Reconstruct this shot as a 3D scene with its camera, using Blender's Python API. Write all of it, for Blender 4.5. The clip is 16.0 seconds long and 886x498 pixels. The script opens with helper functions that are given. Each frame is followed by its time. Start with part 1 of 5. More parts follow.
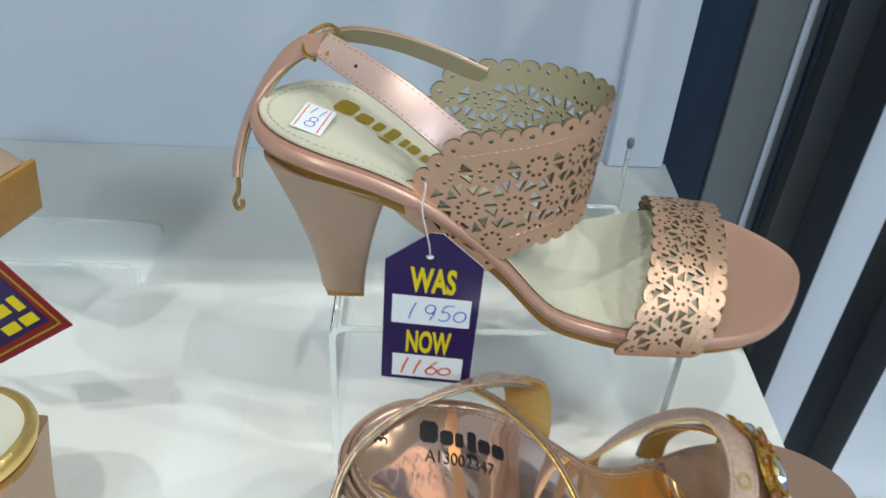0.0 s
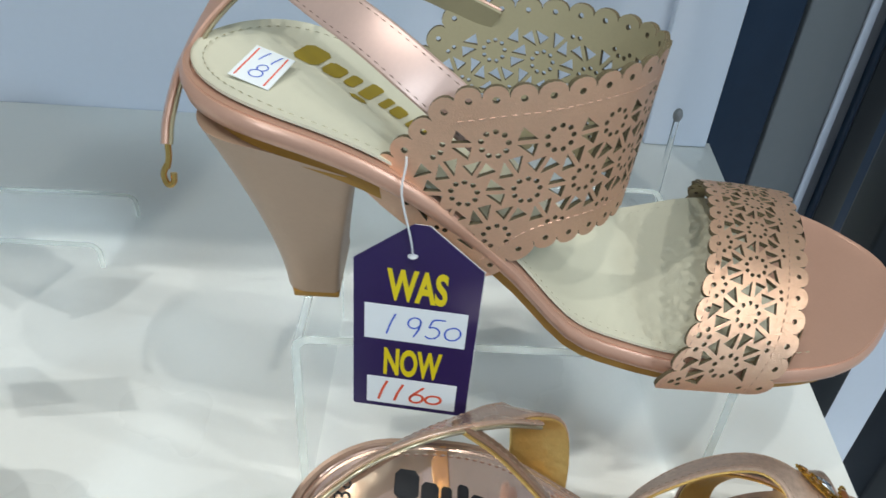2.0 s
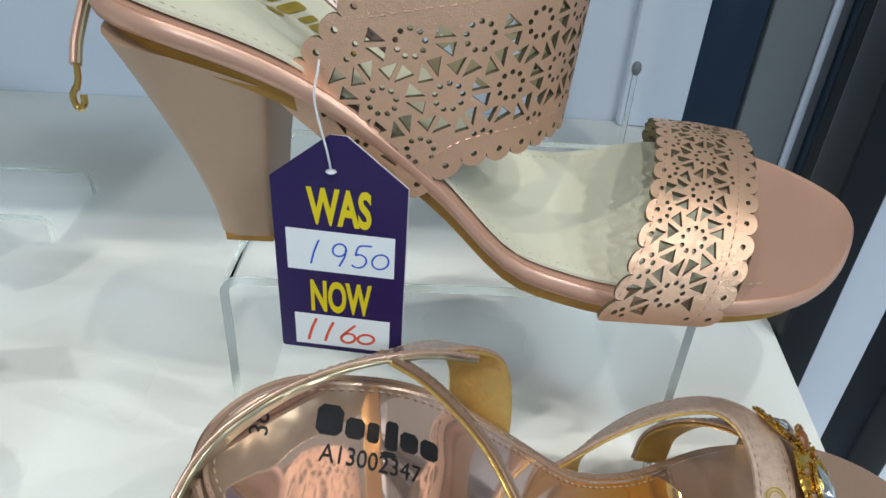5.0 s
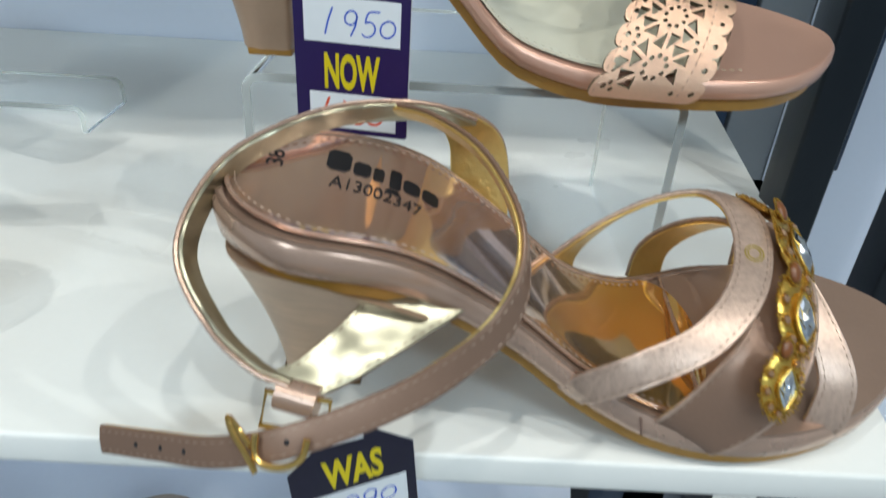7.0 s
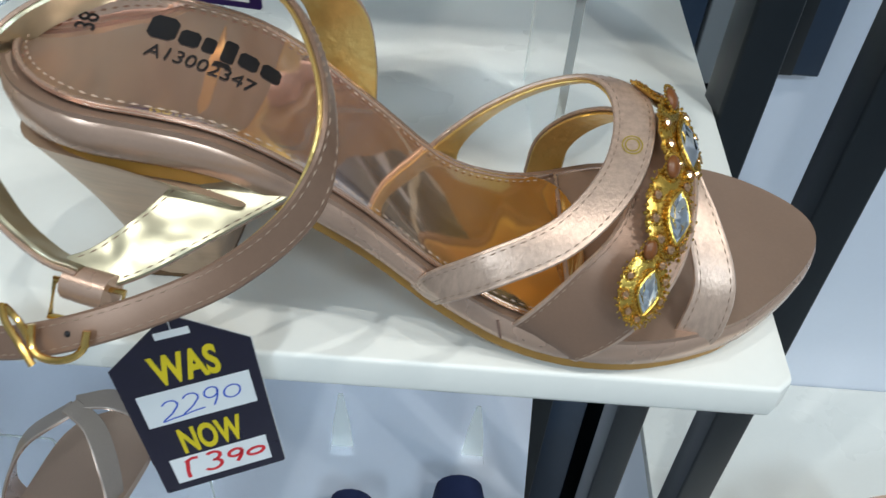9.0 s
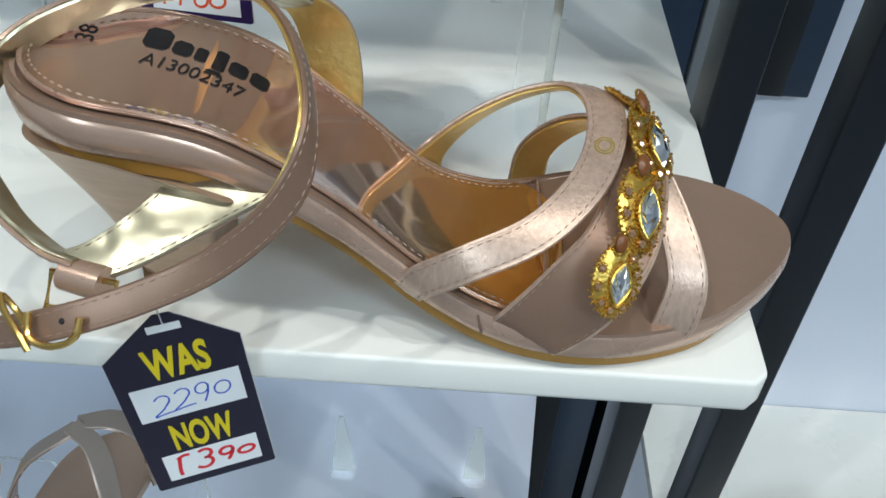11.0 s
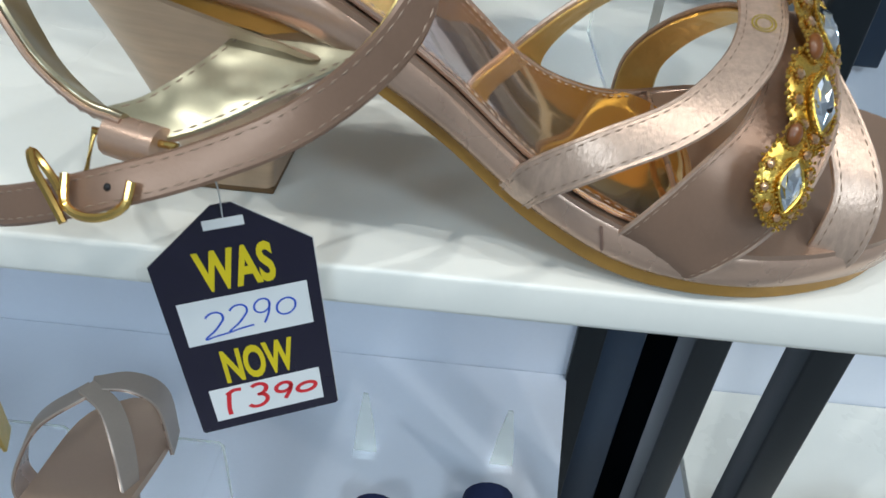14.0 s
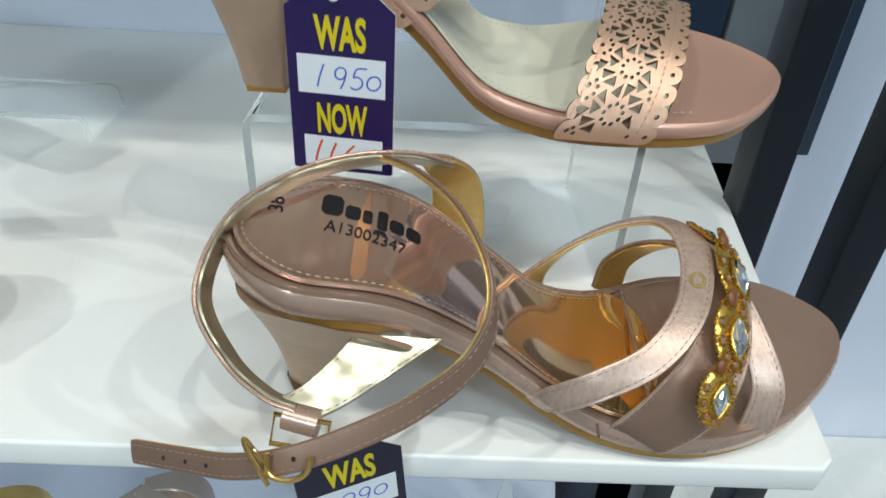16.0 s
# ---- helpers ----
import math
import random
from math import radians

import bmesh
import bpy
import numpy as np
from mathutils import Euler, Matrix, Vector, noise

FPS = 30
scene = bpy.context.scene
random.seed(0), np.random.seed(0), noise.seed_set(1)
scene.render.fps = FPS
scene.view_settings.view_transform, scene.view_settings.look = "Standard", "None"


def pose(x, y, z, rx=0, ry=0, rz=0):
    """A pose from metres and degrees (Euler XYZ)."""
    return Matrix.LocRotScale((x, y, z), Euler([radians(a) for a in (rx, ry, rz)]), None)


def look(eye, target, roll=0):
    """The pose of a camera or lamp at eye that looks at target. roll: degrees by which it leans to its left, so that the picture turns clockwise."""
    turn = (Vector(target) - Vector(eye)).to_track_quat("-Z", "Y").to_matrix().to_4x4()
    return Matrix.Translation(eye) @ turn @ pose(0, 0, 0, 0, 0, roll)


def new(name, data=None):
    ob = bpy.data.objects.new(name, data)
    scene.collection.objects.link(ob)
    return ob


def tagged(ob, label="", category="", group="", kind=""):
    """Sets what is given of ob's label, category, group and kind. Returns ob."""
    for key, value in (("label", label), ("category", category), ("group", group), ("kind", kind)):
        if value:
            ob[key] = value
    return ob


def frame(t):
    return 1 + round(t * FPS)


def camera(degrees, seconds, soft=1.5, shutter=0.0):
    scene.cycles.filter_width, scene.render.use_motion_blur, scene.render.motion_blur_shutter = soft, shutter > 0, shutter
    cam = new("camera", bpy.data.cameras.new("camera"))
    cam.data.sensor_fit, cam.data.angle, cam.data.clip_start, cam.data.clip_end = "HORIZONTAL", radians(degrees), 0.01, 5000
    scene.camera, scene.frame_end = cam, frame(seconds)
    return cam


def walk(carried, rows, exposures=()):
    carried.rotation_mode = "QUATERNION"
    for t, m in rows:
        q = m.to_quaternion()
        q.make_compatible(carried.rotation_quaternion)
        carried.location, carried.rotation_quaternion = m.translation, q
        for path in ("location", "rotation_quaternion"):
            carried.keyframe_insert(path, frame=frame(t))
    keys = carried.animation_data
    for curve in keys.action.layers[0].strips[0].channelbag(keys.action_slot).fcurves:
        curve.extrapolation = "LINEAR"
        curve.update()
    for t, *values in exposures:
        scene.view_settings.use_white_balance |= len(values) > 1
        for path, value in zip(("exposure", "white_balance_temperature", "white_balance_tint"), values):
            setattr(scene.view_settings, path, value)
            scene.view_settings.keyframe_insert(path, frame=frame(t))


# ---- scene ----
# ---- camera and walk ----
cam = camera(64.7, 16.0, shutter=0.5)
ROWS = [
    (0, -0.1829, -0.1405, 0.2618, 57.79, -3.44, -2.476),
    (0.5, -0.1882, -0.1168, 0.2558, 58.134, -3.576, -1.154),
    (1, -0.1844, -0.0999, 0.2486, 57.692, -3.136, 0.442),
    (1.5, -0.1795, -0.0882, 0.2378, 56.226, -3.67, 0.35),
    (2, -0.1692, -0.0864, 0.2345, 55.686, -3.626, 0.138),
    (2.5, -0.1633, -0.0896, 0.2325, 55.952, -3.44, -0.112),
    (3, -0.1603, -0.0928, 0.2339, 55.918, -3.128, 0.048),
    (3.5, -0.1589, -0.0949, 0.2341, 56.546, -3.162, -0.008),
    (4, -0.1551, -0.0924, 0.2274, 57.264, -3.37, -0.318),
    (4.2, -0.1536, -0.0905, 0.2209, 57.03, -3.282, -0.578),
    (6.5, -0.1454, -0.109, 0.1942, 57.732, -3.144, -0.05),
    (7, -0.142, -0.144, 0.1558, 59.13, -3.01, 0.98),
    (7.5, -0.1352, -0.1536, 0.1515, 56.14, -3.83, 1.13),
    (8, -0.1307, -0.1597, 0.1486, 55.41, -3.31, 1.74),
    (8.5, -0.1182, -0.1523, 0.1403, 54.17, -3.76, 1.51),
    (9, -0.0996, -0.1316, 0.1441, 51.75, -3.81, 2.13),
    (9.2, -0.0982, -0.1293, 0.1439, 51.615, -3.62, 2.03),
    (11.3, -0.0922, -0.1506, 0.1406, 54.5, -2.85, 2.4),
    (11.5, -0.0969, -0.1557, 0.1337, 54.39, -3.01, 3.24),
    (12, -0.1157, -0.1514, 0.1158, 54.49, -3.68, 3.18),
    (12.5, -0.124, -0.1342, 0.1005, 55.25, -4.48, 3.13),
    (13, -0.1159, -0.1298, 0.0923, 54.32, -4.81, 3.96),
    (13.5, -0.1145, -0.1265, 0.0959, 53.99, -4.73, 2.99),
    (14, -0.1144, -0.1302, 0.1023, 53.98, -4.23, 3.9),
    (14.5, -0.1253, -0.1364, 0.1175, 54.34, -4.6, 4),
    (15, -0.1259, -0.1395, 0.1324, 54.75, -3.92, 3.36),
    (15.5, -0.1343, -0.1461, 0.1653, 56.24, -3.39, 1.5),
    (16, -0.1403, -0.1551, 0.189, 55.89, -2.88, 0.1),
]
walk(cam, [(t, pose(*p)) for t, *p in ROWS])

# ---- light ----
world = bpy.data.worlds.new("world")
scene.world = world
world.use_nodes = True
world.node_tree.nodes["Background"].inputs[0].default_value = (0.75, 0.85, 1.0, 1)
world.node_tree.nodes["Background"].inputs[1].default_value = 0.05


def lamp(name, eye, target, watts, sx, sy, color, label):
    d = bpy.data.lights.new(name, "AREA")
    d.shape, d.size, d.size_y, d.energy, d.color = "RECTANGLE", sx, sy, watts, color
    ob = new(name, d)
    ob.matrix_world = look(eye, target)
    return tagged(ob, label, "ceiling lamp")


CEIL = 1.62
WARM, COOL = (0.94, 0.975, 0.97), (0.65, 0.84, 1.0)
for k, (x, watts) in enumerate(((-0.85, 5.8), (-0.30, 5.0), (0.30, 4.7), (0.85, 4.9), (1.45, 5.2))):
    lamp("spot_lamp", (x, -0.58 - 0.06 * (k % 2), CEIL - 0.03), (-0.12, 0.1, 0), watts, 0.03, 0.03, WARM, "small recessed white ceiling spot lamp")
# added cool fill lights, out of view, for the bluish ambient
lamp("fill_panel", (-1.0, -2.2, CEIL - 0.02), (-1.0, -2.2, 0), 32.0, 0.6, 0.6, COOL, "unseen square cool fill light under the ceiling")
lamp("fill_panel", (1.1, -1.9, CEIL - 0.02), (1.1, -1.9, 0), 32.0, 0.6, 0.6, COOL, "unseen square cool fill light under the ceiling")


# ---- materials ----
def mat(name, color, rough=0.5, metal=0.0, grain=0.0, gsize=400.0, bump=0.0, bsize=800.0, coat=0.0, kind="noise",
        trans=0.0, ior=1.45, spec=0.5, blotch=0.0, blsize=25.0, stretch=None):
    """Principled surface with variation at two scales (grain and blotches) and fine relief."""
    m = bpy.data.materials.new(name)
    m.use_nodes = True
    nt = m.node_tree
    b = nt.nodes["Principled BSDF"]
    b.inputs["Roughness"].default_value = rough
    b.inputs["Metallic"].default_value = metal
    b.inputs["Coat Weight"].default_value = coat
    b.inputs["Coat Roughness"].default_value = 0.08
    b.inputs["Transmission Weight"].default_value = trans
    b.inputs["IOR"].default_value = ior
    b.inputs["Specular IOR Level"].default_value = spec
    b.inputs["Base Color"].default_value = (*color, 1)
    tc = nt.nodes.new("ShaderNodeTexCoord")
    src = tc.outputs["Object"]
    if stretch:
        mp = nt.nodes.new("ShaderNodeMapping")
        mp.inputs["Scale"].default_value = stretch
        nt.links.new(src, mp.inputs["Vector"])
        src = mp.outputs["Vector"]
    if grain or blotch:
        n1 = nt.nodes.new("ShaderNodeTexNoise")
        n1.inputs["Scale"].default_value, n1.inputs["Detail"].default_value = gsize, 6
        n2 = nt.nodes.new("ShaderNodeTexNoise")
        n2.inputs["Scale"].default_value, n2.inputs["Detail"].default_value = blsize, 4
        nt.links.new(src, n1.inputs["Vector"])
        nt.links.new(tc.outputs["Object"], n2.inputs["Vector"])
        ma = nt.nodes.new("ShaderNodeMath")
        ma.operation = "MULTIPLY_ADD"
        nt.links.new(n1.outputs["Fac"], ma.inputs[0])
        ma.inputs[1].default_value, ma.inputs[2].default_value = 2 * grain, 1 - grain
        mb = nt.nodes.new("ShaderNodeMath")
        mb.operation = "MULTIPLY_ADD"
        nt.links.new(n2.outputs["Fac"], mb.inputs[0])
        mb.inputs[1].default_value, mb.inputs[2].default_value = 2 * blotch, 1 - blotch
        mc = nt.nodes.new("ShaderNodeMath")
        mc.operation = "MULTIPLY"
        nt.links.new(ma.outputs[0], mc.inputs[0])
        nt.links.new(mb.outputs[0], mc.inputs[1])
        sc = nt.nodes.new("ShaderNodeVectorMath")
        sc.operation = "SCALE"
        sc.inputs[0].default_value = color
        nt.links.new(mc.outputs[0], sc.inputs["Scale"])
        nt.links.new(sc.outputs[0], b.inputs["Base Color"])
        mr = nt.nodes.new("ShaderNodeMath")
        mr.operation = "MULTIPLY_ADD"
        nt.links.new(n2.outputs["Fac"], mr.inputs[0])
        mr.inputs[1].default_value, mr.inputs[2].default_value = 0.25 * rough, 0.88 * rough
        nt.links.new(mr.outputs[0], b.inputs["Roughness"])
    if bump:
        if kind == "leather":
            t = nt.nodes.new("ShaderNodeTexVoronoi")
            t.feature = "DISTANCE_TO_EDGE"
            out = t.outputs["Distance"]
        else:
            t = nt.nodes.new("ShaderNodeTexNoise")
            t.inputs["Detail"].default_value = 5 if bsize > 100 else 0.6
            out = t.outputs["Fac"]
        t.inputs["Scale"].default_value = bsize
        nt.links.new(src, t.inputs["Vector"])
        bp = nt.nodes.new("ShaderNodeBump")
        bp.inputs["Strength"].default_value = bump
        bp.inputs["Distance"].default_value = (0.6 if kind == "leather" else 0.3) / bsize
        nt.links.new(out, bp.inputs["Height"])
        nt.links.new(bp.outputs["Normal"], b.inputs["Normal"])
    return m


M_SHELF = mat("white_laminate", (0.83, 0.82, 0.755), 0.28, grain=0.015, gsize=300, blotch=0.03, blsize=9, bump=0.05, bsize=500)
M_WALL = mat("white_wall_panel", (0.78, 0.81, 0.885), 0.45, grain=0.015, gsize=200, blotch=0.03, blsize=5, bump=0.06, bsize=300)
M_ROOM = mat("room_paint", (0.62, 0.63, 0.65), 0.7, grain=0.03, gsize=60, blotch=0.05, blsize=2)
M_FLOOR = mat("shop_floor_tile", (0.42, 0.41, 0.40), 0.2, grain=0.05, gsize=40, blotch=0.06, blsize=3)
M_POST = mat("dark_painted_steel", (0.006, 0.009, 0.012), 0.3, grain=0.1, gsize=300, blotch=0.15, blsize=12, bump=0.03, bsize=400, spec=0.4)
M_NAVY = mat("navy_blue_panel", (0.014, 0.030, 0.058), 0.3, grain=0.08, gsize=150, blotch=0.12, blsize=10)
M_GREY = mat("grey_pillar_paint", (0.21, 0.22, 0.225), 0.5, grain=0.03, gsize=200, blotch=0.05, blsize=8)
M_ROSE = mat("rose_gold_leather", (0.80, 0.50, 0.33), 0.33, 0.68, grain=0.08, gsize=900, blotch=0.10, blsize=55, bump=0.45, bsize=1300, kind="leather", stretch=(1, 1, 2.0))
M_PEARL = mat("pearl_rose_leather", (0.62, 0.43, 0.36), 0.33, 0.45, grain=0.05, gsize=900, blotch=0.06, blsize=55, bump=0.15, bsize=2600, kind="leather")
M_ROSE_S = mat("rose_gold_smooth_leather", (0.60, 0.345, 0.245), 0.33, 0.40, grain=0.03, gsize=900, blotch=0.05, blsize=50, bump=0.10, bsize=1500)
M_EDGE = mat("raw_olive_leather_edge", (0.12, 0.09, 0.045), 0.7, grain=0.2, gsize=1500)
M_LINING = mat("beige_lining", (0.36, 0.31, 0.19), 0.55, grain=0.05, gsize=1200, blotch=0.06, blsize=40, bump=0.2, bsize=1800)
M_CREAM = mat("cream_insole", (0.66, 0.62, 0.47), 0.42, grain=0.02, gsize=900, blotch=0.05, blsize=35, bump=0.12, bsize=1500, coat=0.15)
M_HEEL_A = mat("nude_heel_wrap", (0.50, 0.335, 0.225), 0.40, 0.2, grain=0.04, gsize=500, blotch=0.07, blsize=40, bump=0.1, bsize=900)
M_AMBER = mat("amber_outsole", (0.42, 0.21, 0.04), 0.35, grain=0.15, gsize=300, blotch=0.2, blsize=60)
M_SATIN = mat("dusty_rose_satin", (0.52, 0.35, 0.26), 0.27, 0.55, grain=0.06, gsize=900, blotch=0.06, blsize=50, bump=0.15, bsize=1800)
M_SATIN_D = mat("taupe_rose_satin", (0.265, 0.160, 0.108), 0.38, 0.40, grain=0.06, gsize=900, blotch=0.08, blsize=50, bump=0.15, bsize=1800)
M_SATIN_M = mat("taupe_satin_bed", (0.38, 0.25, 0.18), 0.30, 0.5, grain=0.06, gsize=900, blotch=0.08, blsize=45, bump=0.15, bsize=1800)
M_SATIN_L = mat("worn_pale_rose_satin", (0.54, 0.385, 0.295), 0.34, 0.5, grain=0.35, gsize=600, blotch=0.15, blsize=90, bump=0.45, bsize=1300, stretch=(1, 1, 0.35))
M_BRUSH = mat("brushed_rose_gold_heel", (0.54, 0.385, 0.265), 0.38, 0.55, grain=0.18, gsize=600, blotch=0.25, blsize=70, bump=0.3, bsize=700, stretch=(0.12, 0.12, 1))
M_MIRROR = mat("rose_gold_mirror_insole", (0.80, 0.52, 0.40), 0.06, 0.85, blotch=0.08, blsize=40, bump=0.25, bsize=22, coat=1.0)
# amber reflection on the front of the insole, blended into its base colour
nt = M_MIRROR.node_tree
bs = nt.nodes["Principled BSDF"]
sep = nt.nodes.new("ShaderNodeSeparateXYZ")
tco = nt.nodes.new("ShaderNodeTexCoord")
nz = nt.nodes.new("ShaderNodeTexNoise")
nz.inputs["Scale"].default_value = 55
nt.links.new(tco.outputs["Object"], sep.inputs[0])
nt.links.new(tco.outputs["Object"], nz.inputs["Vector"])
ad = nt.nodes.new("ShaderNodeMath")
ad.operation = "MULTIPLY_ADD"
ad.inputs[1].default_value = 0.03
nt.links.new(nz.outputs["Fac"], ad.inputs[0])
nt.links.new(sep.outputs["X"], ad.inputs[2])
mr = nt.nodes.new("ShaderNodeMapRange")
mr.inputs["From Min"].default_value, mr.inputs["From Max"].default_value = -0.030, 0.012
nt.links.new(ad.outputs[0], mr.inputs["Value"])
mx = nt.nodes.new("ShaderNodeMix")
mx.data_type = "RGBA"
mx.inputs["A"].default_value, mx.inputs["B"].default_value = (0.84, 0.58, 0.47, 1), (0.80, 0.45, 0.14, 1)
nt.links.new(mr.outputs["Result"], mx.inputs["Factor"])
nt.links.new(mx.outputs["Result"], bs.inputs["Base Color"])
M_GOLD = mat("polished_gold_metal", (0.80, 0.52, 0.16), 0.2, 1.0, grain=0.08, gsize=800)
M_BROOCH = mat("cast_gold_setting", (0.70, 0.46, 0.10), 0.25, 1.0, grain=0.15, gsize=900, bump=0.5, bsize=900)
M_GOLDFOIL = mat("gold_foil_lining", (0.82, 0.58, 0.20), 0.33, 0.8, grain=0.05, gsize=600, blotch=0.2, blsize=80, bump=0.5, bsize=300)
M_SILVER = mat("pale_gold_foil_lining", (0.52, 0.48, 0.34), 0.34, 0.95, grain=0.06, gsize=900, blotch=0.2, blsize=60, bump=0.9, bsize=99)
M_THREAD = mat("rose_stitching", (0.33, 0.23, 0.165), 0.55)
M_STITCH = mat("pale_rose_stitching", (0.46, 0.32, 0.23), 0.5)
M_THREAD_D = mat("brown_stitching", (0.20, 0.12, 0.09), 0.7)
M_HEELTIP = mat("brown_heel_rubber", (0.14, 0.075, 0.03), 0.5, grain=0.15, gsize=500)
M_CRYSTAL = mat("foil_backed_crystal", (0.84, 0.88, 0.92), 0.02, 1.0, coat=1.0)
M_PEACH = mat("peach_rhinestone", (0.72, 0.43, 0.24), 0.08, 0.9)
M_ORANGE = mat("orange_cabochon", (0.17, 0.055, 0.012), 0.3, coat=0.15)
M_ACRYLIC = mat("clear_acrylic", (0.985, 0.99, 0.985), 0.02, trans=1.0, ior=1.06)
M_ACRYEDGE = mat("yellowed_acrylic_edge", (0.93, 0.95, 0.90), 0.2, trans=0.72, ior=1.05)
M_TAG = mat("dark_purple_card", (0.022, 0.010, 0.075), 0.3, grain=0.05, gsize=500, spec=0.5, blotch=0.08, blsize=60)
M_TAGB = mat("black_purple_card", (0.008, 0.006, 0.022), 0.28, grain=0.05, gsize=500, blotch=0.08, blsize=60)
M_CARD = mat("white_card_edge", (0.75, 0.75, 0.72), 0.6)
M_YELLOW = mat("yellow_print", (0.72, 0.56, 0.01), 0.4)
M_LABEL = mat("white_label_field", (0.80, 0.81, 0.80), 0.5, grain=0.02, gsize=300)
M_BLUE = mat("blue_ink", (0.02, 0.09, 0.55), 0.5)
M_RED = mat("red_ink", (0.70, 0.02, 0.03), 0.5)
M_ORED = mat("orange_red_ink", (0.75, 0.09, 0.03), 0.5)
M_BLACK = mat("black_print", (0.01, 0.01, 0.012), 0.4)
M_GPRINT = mat("gold_print", (0.42, 0.30, 0.03), 0.35, 0.3)
M_NYLON = mat("clear_nylon_thread", (0.85, 0.86, 0.86), 0.3, trans=0.4)
M_REDCARD = mat("dark_red_card", (0.22, 0.012, 0.012), 0.35, grain=0.04, gsize=300)
M_NAVYSUEDE = mat("navy_suede", (0.014, 0.022, 0.07), 0.9, grain=0.2, gsize=600, bump=0.3, bsize=900)
M_PEACHSOLE = mat("peach_insole", (0.62, 0.42, 0.30), 0.45, grain=0.03, gsize=500, blotch=0.05, blsize=40)
M_NUDE = mat("nude_pearl_strap", (0.50, 0.40, 0.33), 0.36, 0.3, grain=0.05, gsize=600, blotch=0.08, blsize=40)


# ---- building helpers ----
ORIGIN = {}


def thing(name, base, label, category, group=""):
    ob = new(name)
    ob.empty_display_size = 0.01
    ob.location = base
    ORIGIN[ob.name] = Vector(base)
    return tagged(ob, label, category, group)


def link_mesh(name, bm, material, smooth=True):
    me = bpy.data.meshes.new(name)
    bmesh.ops.recalc_face_normals(bm, faces=bm.faces)
    for f in bm.faces:
        f.smooth = smooth
    bm.to_mesh(me)
    bm.free()
    if smooth:
        thin = any(w in name for w in ("strap", "flap", "band", "lining", "cuff"))
        me.set_sharp_from_angle(angle=radians(28 if thin else 42))
    for one in material if isinstance(material, tuple) else (material,):
        me.materials.append(one)
    return new(name, me)


def part(name, bm, material, parent, label="", smooth=True, kind=""):
    off = ORIGIN[parent.name]
    bmesh.ops.translate(bm, vec=-off, verts=bm.verts)
    ob = link_mesh(name, bm, material, smooth)
    ob.parent = parent
    ORIGIN[ob.name] = off
    return tagged(ob, label, kind=kind)


def structure(name, bm, material, label, category="", smooth=False):
    return tagged(link_mesh(name, bm, material, smooth), label, category or name.split("_")[0], kind="structure")


def box(x0, x1, y0, y1, z0, z1, bevel=0.0, seg=2):
    bm = bmesh.new()
    bmesh.ops.create_cube(bm, size=1)
    for v in bm.verts:
        v.co = Vector(((x0 + x1) / 2 + v.co.x * (x1 - x0), (y0 + y1) / 2 + v.co.y * (y1 - y0), (z0 + z1) / 2 + v.co.z * (z1 - z0)))
    if bevel:
        bmesh.ops.bevel(bm, geom=bm.edges[:], offset=bevel, segments=seg, affect="EDGES", profile=0.5)
    return bm


def prism(poly, z0, z1, bevel=0.0, seg=2):
    bm = bmesh.new()
    lo = [bm.verts.new((x, y, z0)) for x, y in poly]
    hi = [bm.verts.new((x, y, z1)) for x, y in poly]
    n = len(poly)
    bm.faces.new(lo[::-1]), bm.faces.new(hi)
    for i in range(n):
        bm.faces.new((lo[i], lo[(i + 1) % n], hi[(i + 1) % n], hi[i]))
    if bevel:
        bmesh.ops.bevel(bm, geom=[e for e in bm.edges], offset=bevel, segments=seg, affect="EDGES", profile=0.5)
    return bm


def spline(pts, n):
    """n + 1 samples of a Catmull-Rom curve through pts (any dimension), as an array."""
    p = np.array([list(q) for q in pts], float)
    p = np.vstack([2 * p[0] - p[1], p, 2 * p[-1] - p[-2]])
    out = []
    segs = len(p) - 3
    for k in range(n + 1):
        s = min(k / n * segs, segs - 1e-9)
        i = int(s)
        f = s - i
        a, b, c, d = p[i], p[i + 1], p[i + 2], p[i + 3]
        out.append(0.5 * (2 * b + (c - a) * f + (2 * a - 5 * b + 4 * c - d) * f * f + (3 * b - a - 3 * c + d) * f ** 3))
    return np.array(out)


def curve_of(xs, ys):
    """A smooth function through a table."""
    xs, ys = np.array(xs, float), np.array(ys, float)
    m = np.gradient(ys, xs)

    def f(x):
        x = min(max(x, xs[0]), xs[-1])
        i = min(max(int(np.searchsorted(xs, x)) - 1, 0), len(xs) - 2)
        h = xs[i + 1] - xs[i]
        t = (x - xs[i]) / h
        return float((2 * t ** 3 - 3 * t * t + 1) * ys[i] + (t ** 3 - 2 * t * t + t) * h * m[i]
                     + (3 * t * t - 2 * t ** 3) * ys[i + 1] + (t ** 3 - t * t) * h * m[i + 1])
    return f


def sweep(rings, closed=False, caps=True):
    bm = bmesh.new()
    rows = [[bm.verts.new(p) for p in r] for r in rings]
    n, k = len(rows), len(rows[0])
    for i in range(n if closed else n - 1):
        a, b = rows[i], rows[(i + 1) % n]
        for j in range(k):
            bm.faces.new((a[j], a[(j + 1) % k], b[(j + 1) % k], b[j]))
    if caps and not closed:
        bm.faces.new(rows[0][::-1]), bm.faces.new(rows[-1])
    return bm


